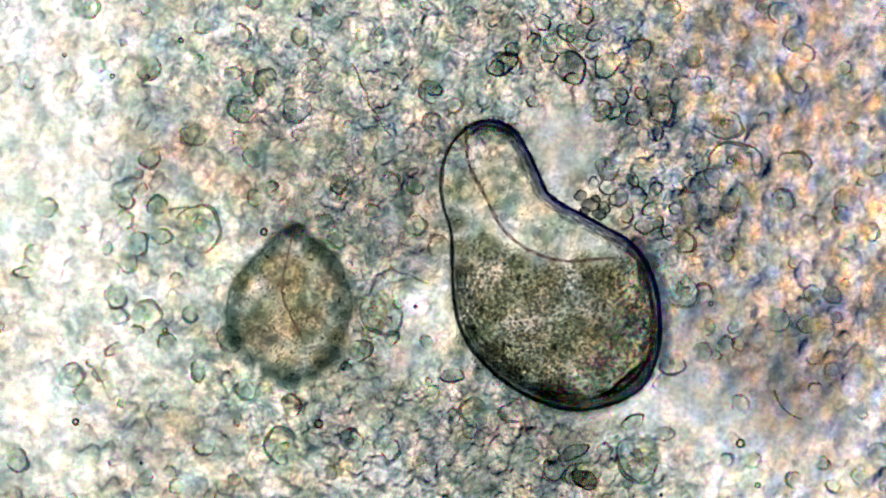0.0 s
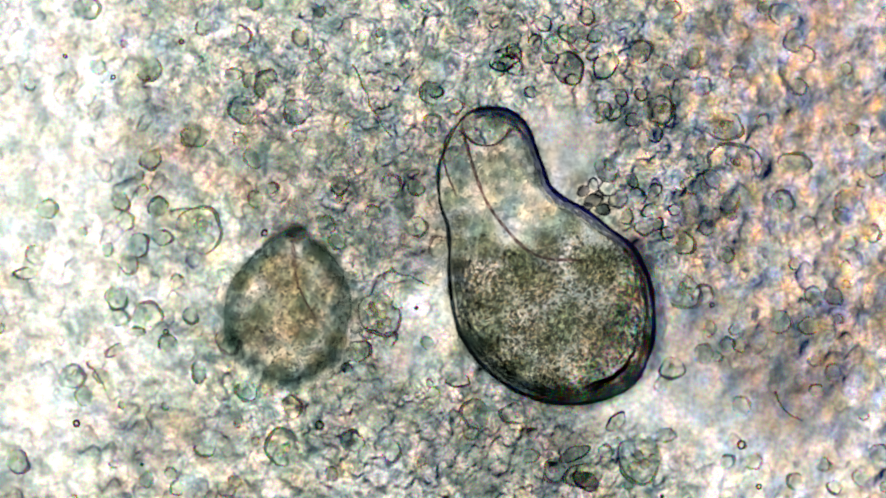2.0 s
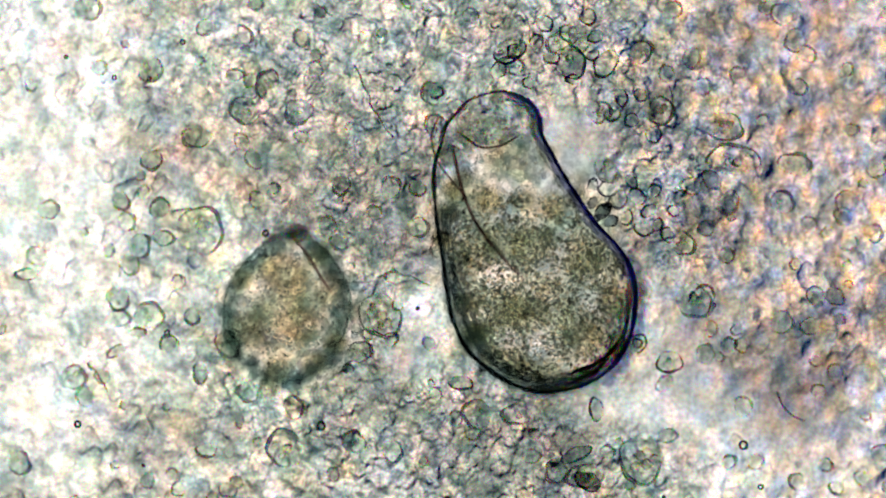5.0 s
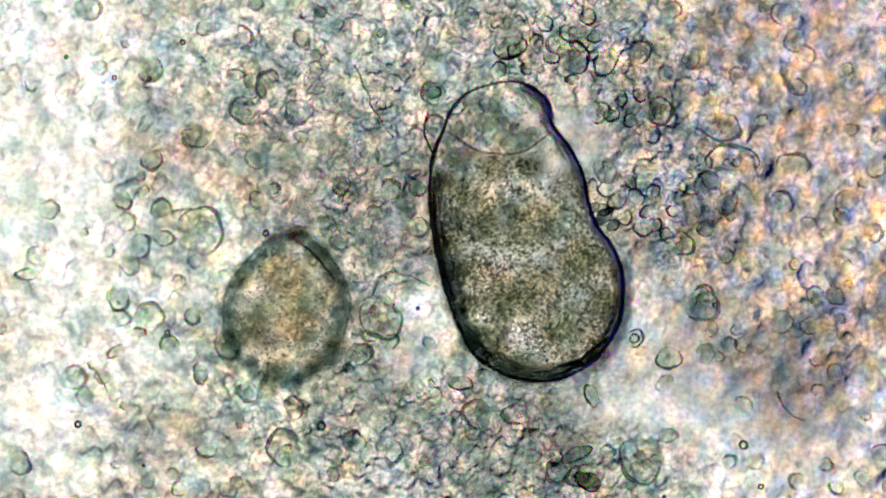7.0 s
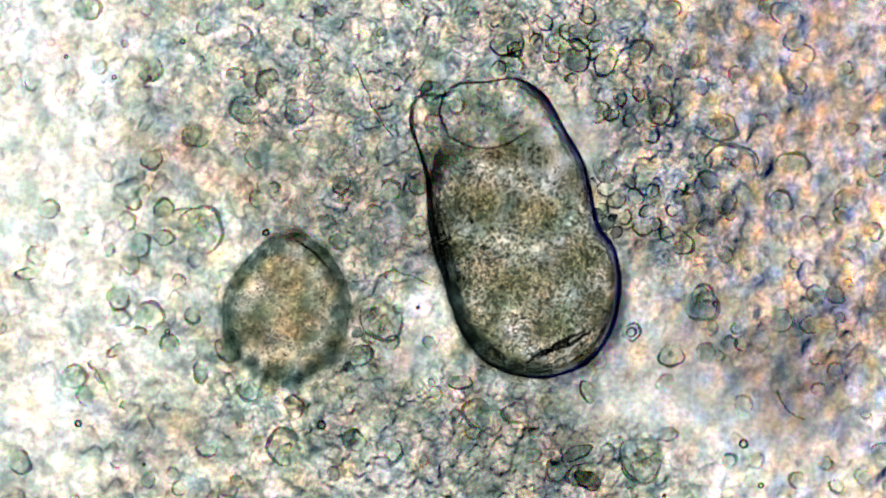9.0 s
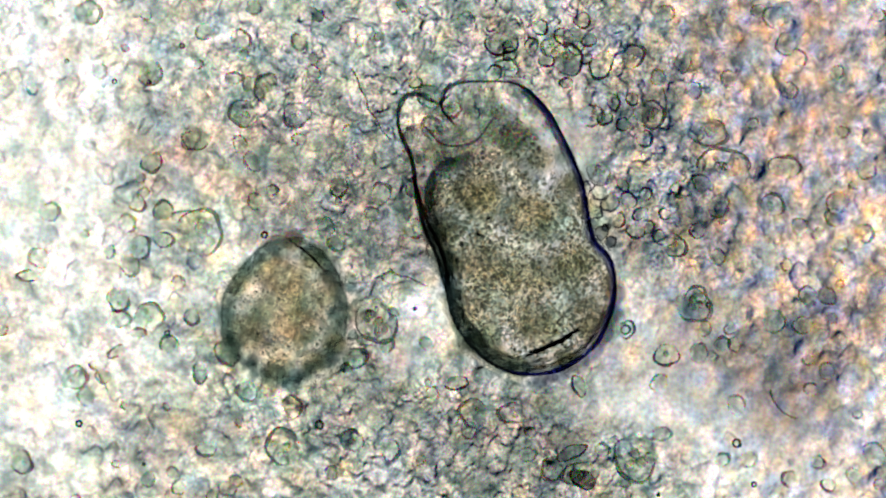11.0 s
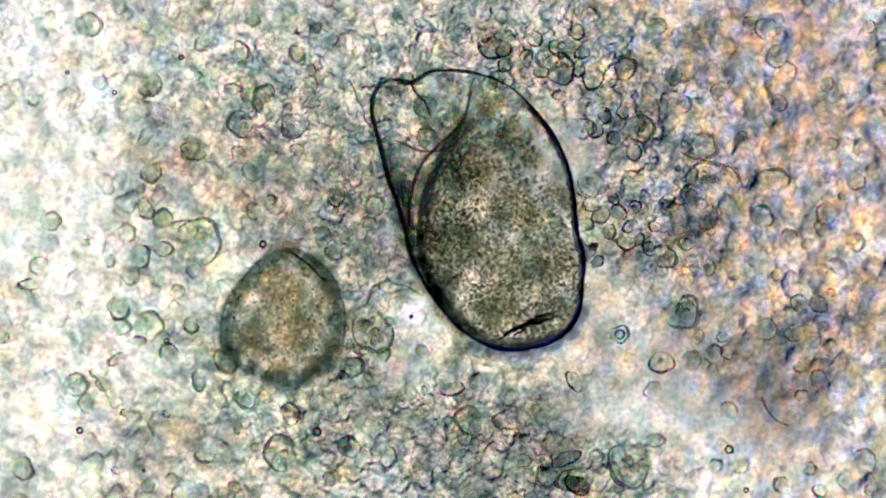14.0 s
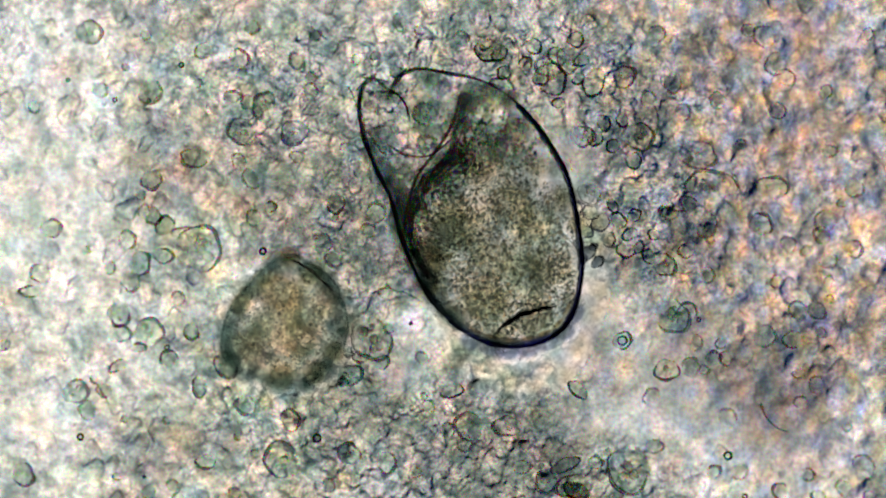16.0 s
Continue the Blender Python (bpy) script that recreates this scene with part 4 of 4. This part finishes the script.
def build_pear():
    count = 44
    loops = [(st[0], np.array([at(st[0], x, y, 0.03)[:2] for x, y in smooth_loop([(st[i], st[i + 1]) for i in range(1, len(st), 2)], count)])) for st in PEAR]
    root = tagged(new("amoeba"), "small tan pear-shaped amoeba with a dark green rim", "amoeba")
    mids = keyed_body(root, loops)
    rng = random.Random(21)
    for i in range(0, count, 2):
        rows = []
        for (t, lp), mid in zip(loops, mids):
            d = lp[(i + 1) % count] - lp[i - 1]
            n = np.array((d[1], -d[0])) / np.linalg.norm(d)
            rows.append((t, pose(*(lp[i] + 0.010 * n - mid), 0.03, 0, 0, math.degrees(math.atan2(d[1], d[0])))))
        me = mesh_of("ectoplasm", *dome(0.034, rng.uniform(0.022, 0.035), 0.006, 4, 16, 0.3, rng, soft=True), MAT_TEAR_RIM)
        MOVES.append((part("ectoplasm", me, root), rows))
    for i in range(count):
        rows, up = [], 0
        for (t, lp), mid in zip(loops, mids):
            d = lp[(i + 1) % count] - lp[i - 1]
            up += d[0] / np.linalg.norm(d) / len(loops)
            rows.append((t, pose(*(lp[i] - mid), 0.034, 0, 0, math.degrees(math.atan2(d[1], d[0])))))
        if up > -0.3:
            me = mesh_of("membrane", *dome(0.015, 0.003 + 0.006 * max(0, up) * rng.uniform(0.4, 1.3), 0.003, 3, 12, 0.3, rng, soft=True), MAT_PEAR_SKIN)
            MOVES.append((part("membrane", me, root), rows))
    for x, y, most in ((508, 560, 0.105), (510, 500, 0.07)):
        w = loop_weights(np.array(at(0, x, y, 0.03)[:2]), loops[0][1])
        way = [w @ lp for t, lp in loops]
        r = min([most] + [np.linalg.norm(lp - p, axis=1).min() + 0.012 for p, (t, lp) in zip(way, loops)])
        me = mesh_of("endoplasm", *dome(r, r * 0.95, 0.006, 7, 28, 0.14, rng, soft=True), MAT_TEAR_CORE)
        MOVES.append((part("endoplasm", me, root), [(t, pose(*(p - mid), 0.018)) for p, mid, (t, lp) in zip(way, mids, loops)]))
    fill_body(root, loops, mids, rng, 0.055, 1, "cytoplasm", (MAT_TEAR, 8), 70)
    chain(root, mids, "fold", 6, 0.0022, [(0.0, 512, 440, 502, 490, 502, 530, 525, 580), (1.5, 500, 460, 497, 500, 520, 560, 525, 580), (3.5, 480, 490, 492, 530, 492, 560),
                                        (6.3, 520, 430, 545, 445, 570, 470), (7.0, 530, 430, 555, 450, 580, 480), (12.5, 520, 440, 540, 455, 560, 475), (16.0, 520, 462, 548, 478, 575, 502)], loops)


build_pear()


def scatter_cells(count):
    """Further single cells between the ones placed by hand, clear of both bodies at every stage."""
    rng = random.Random(77)
    bodies = [lp for t, lp in LOOPS[::2]]
    left = count
    while left:
        x, y = rng.uniform(-5, 1580), rng.uniform(-5, 890)
        r = rng.choice((7, 9, 11, 13, 15, 18))
        if any((x - cx) ** 2 + (y - cy) ** 2 < (0.8 * (r + cr)) ** 2 for _, cx, cy, cr in CELLS) or rng.random() < 0.7 * shade_of(x, y, PALE_PATCHES):
            continue
        q = np.array(at(0, x, y)[:2])
        if any(inside(q, lp) or np.linalg.norm(lp - q, axis=1).min() < (r + 8) / 1000 for lp in bodies) or math.hypot(x - 510, y - 550) < 150:
            continue
        if x > 1150:
            cell(x, y, r * 1.2, r, rng.uniform(0, 180), "small amber-tinged cell with a bluish wall", faint=True)
        else:
            cell(x, y, r, r * rng.uniform(0.75, 1), rng.uniform(0, 180), "small clear cell with a faint grey wall", faint=True)
        left -= 1


scatter_cells(110)


def filament(width, *xy):
    """A thin dark thread lying among the grains."""
    pts = [at(0, xy[i], xy[i + 1], -0.02) for i in range(0, len(xy), 2)]
    rng = random.Random(int(xy[0]))
    cu = bpy.data.curves.new("filament", "CURVE")
    cu.dimensions, cu.bevel_depth, cu.bevel_resolution, cu.resolution_u = "3D", width / 1000, 1, 5
    sp = cu.splines.new("NURBS")
    sp.points.add(len(pts) - 1)
    for p, v in zip(sp.points, pts):
        p.co = (v.x, v.y, v.z, 1)
        p.radius = rng.uniform(0.5, 1.2)
    sp.use_endpoint_u, sp.order_u = True, 3
    cu.materials.append(MAT_WALL)
    tagged(new("filament", cu), "thin dark thread among the grains of detritus", "filament", "threads in the drop")


for row in ((1.6, 622, 112, 634, 128, 638, 150, 652, 168, 650, 185, 668, 203, 676, 225, 692, 240), (1.6, 555, 2, 565, 14, 585, 26),
            (1.4, 690, 470, 705, 486, 722, 484, 740, 496, 758, 503), (1.6, 1180, 150, 1192, 180, 1180, 205), (1.6, 1190, 330, 1215, 345, 1232, 340),
            (1.4, 150, 640, 175, 655, 186, 690), (1.8, 1370, 690, 1382, 735, 1420, 742), (1.6, 300, 372, 330, 362, 372, 372)):
    filament(*row)


def speck(x, y, r, solid=False):
    """A tiny mote of dust on the cover glass."""
    p = at(0, x, y, -0.03)
    rng = random.Random(int(x + y))
    shape_ = dome(r / 1000, r / 1000, r / 1000, 3, 12, 0.1, rng) if solid else ring(r / 1000, r / 1000, r / 2600, 16, 6, 0.05, rng)
    ob = new("dust_speck", mesh_of("dust_speck", *shape_, MAT_SPECK))
    ob.location = p
    tagged(ob, "tiny dark round mote of dust on the glass", "dust", "motes of dust")


for row in ((320, 72, 4), (735, 543, 4, True), (134, 747, 5), (1341, 859, 4), (199, 135, 3.5), (261, 135, 3.5), (1258, 538, 3.5), (114, 98, 3), (467, 411, 5.5),
            (250, 820, 3.5, True), (292, 585, 4), (564, 750, 6), (1170, 877, 4, True), (1310, 785, 6)):
    speck(*row)


# ---------------------------------------------------------------- everything that moves
def motions():
    for ob, rows in MOVES:
        walk(ob, rows)
    # the crowd beside the amoeba is drawn after it
    keyed = {ob for ob, rows in TRAVEL}
    steps = [(t, at(t, x, y) - at(0, 1280, 221)) for t, x, y in ((0, 1280, 221), (3.5, 1277, 224), (9, 1271, 225), (11.3, 1253, 235), (12.5, 1240, 245), (14.5, 1234, 263), (16, 1234, 274))]
    for ob, x, y, r in CELLS:
        pull = 0.9 * math.exp(-((x - 1230) ** 2 + (1.2 * (y - 280)) ** 2) / (2 * 190 ** 2))
        if ob not in keyed and pull > 0.2:
            base = ob.matrix_world.copy()
            walk(ob, [(t, Matrix.Translation(d * pull) @ base) for t, d in steps])
    for ob, rows in TRAVEL:
        walk(ob, [(t, pose(*at(t, x, y, 0.006), 0, 0, a)) for t, x, y, a in rows])


motions()
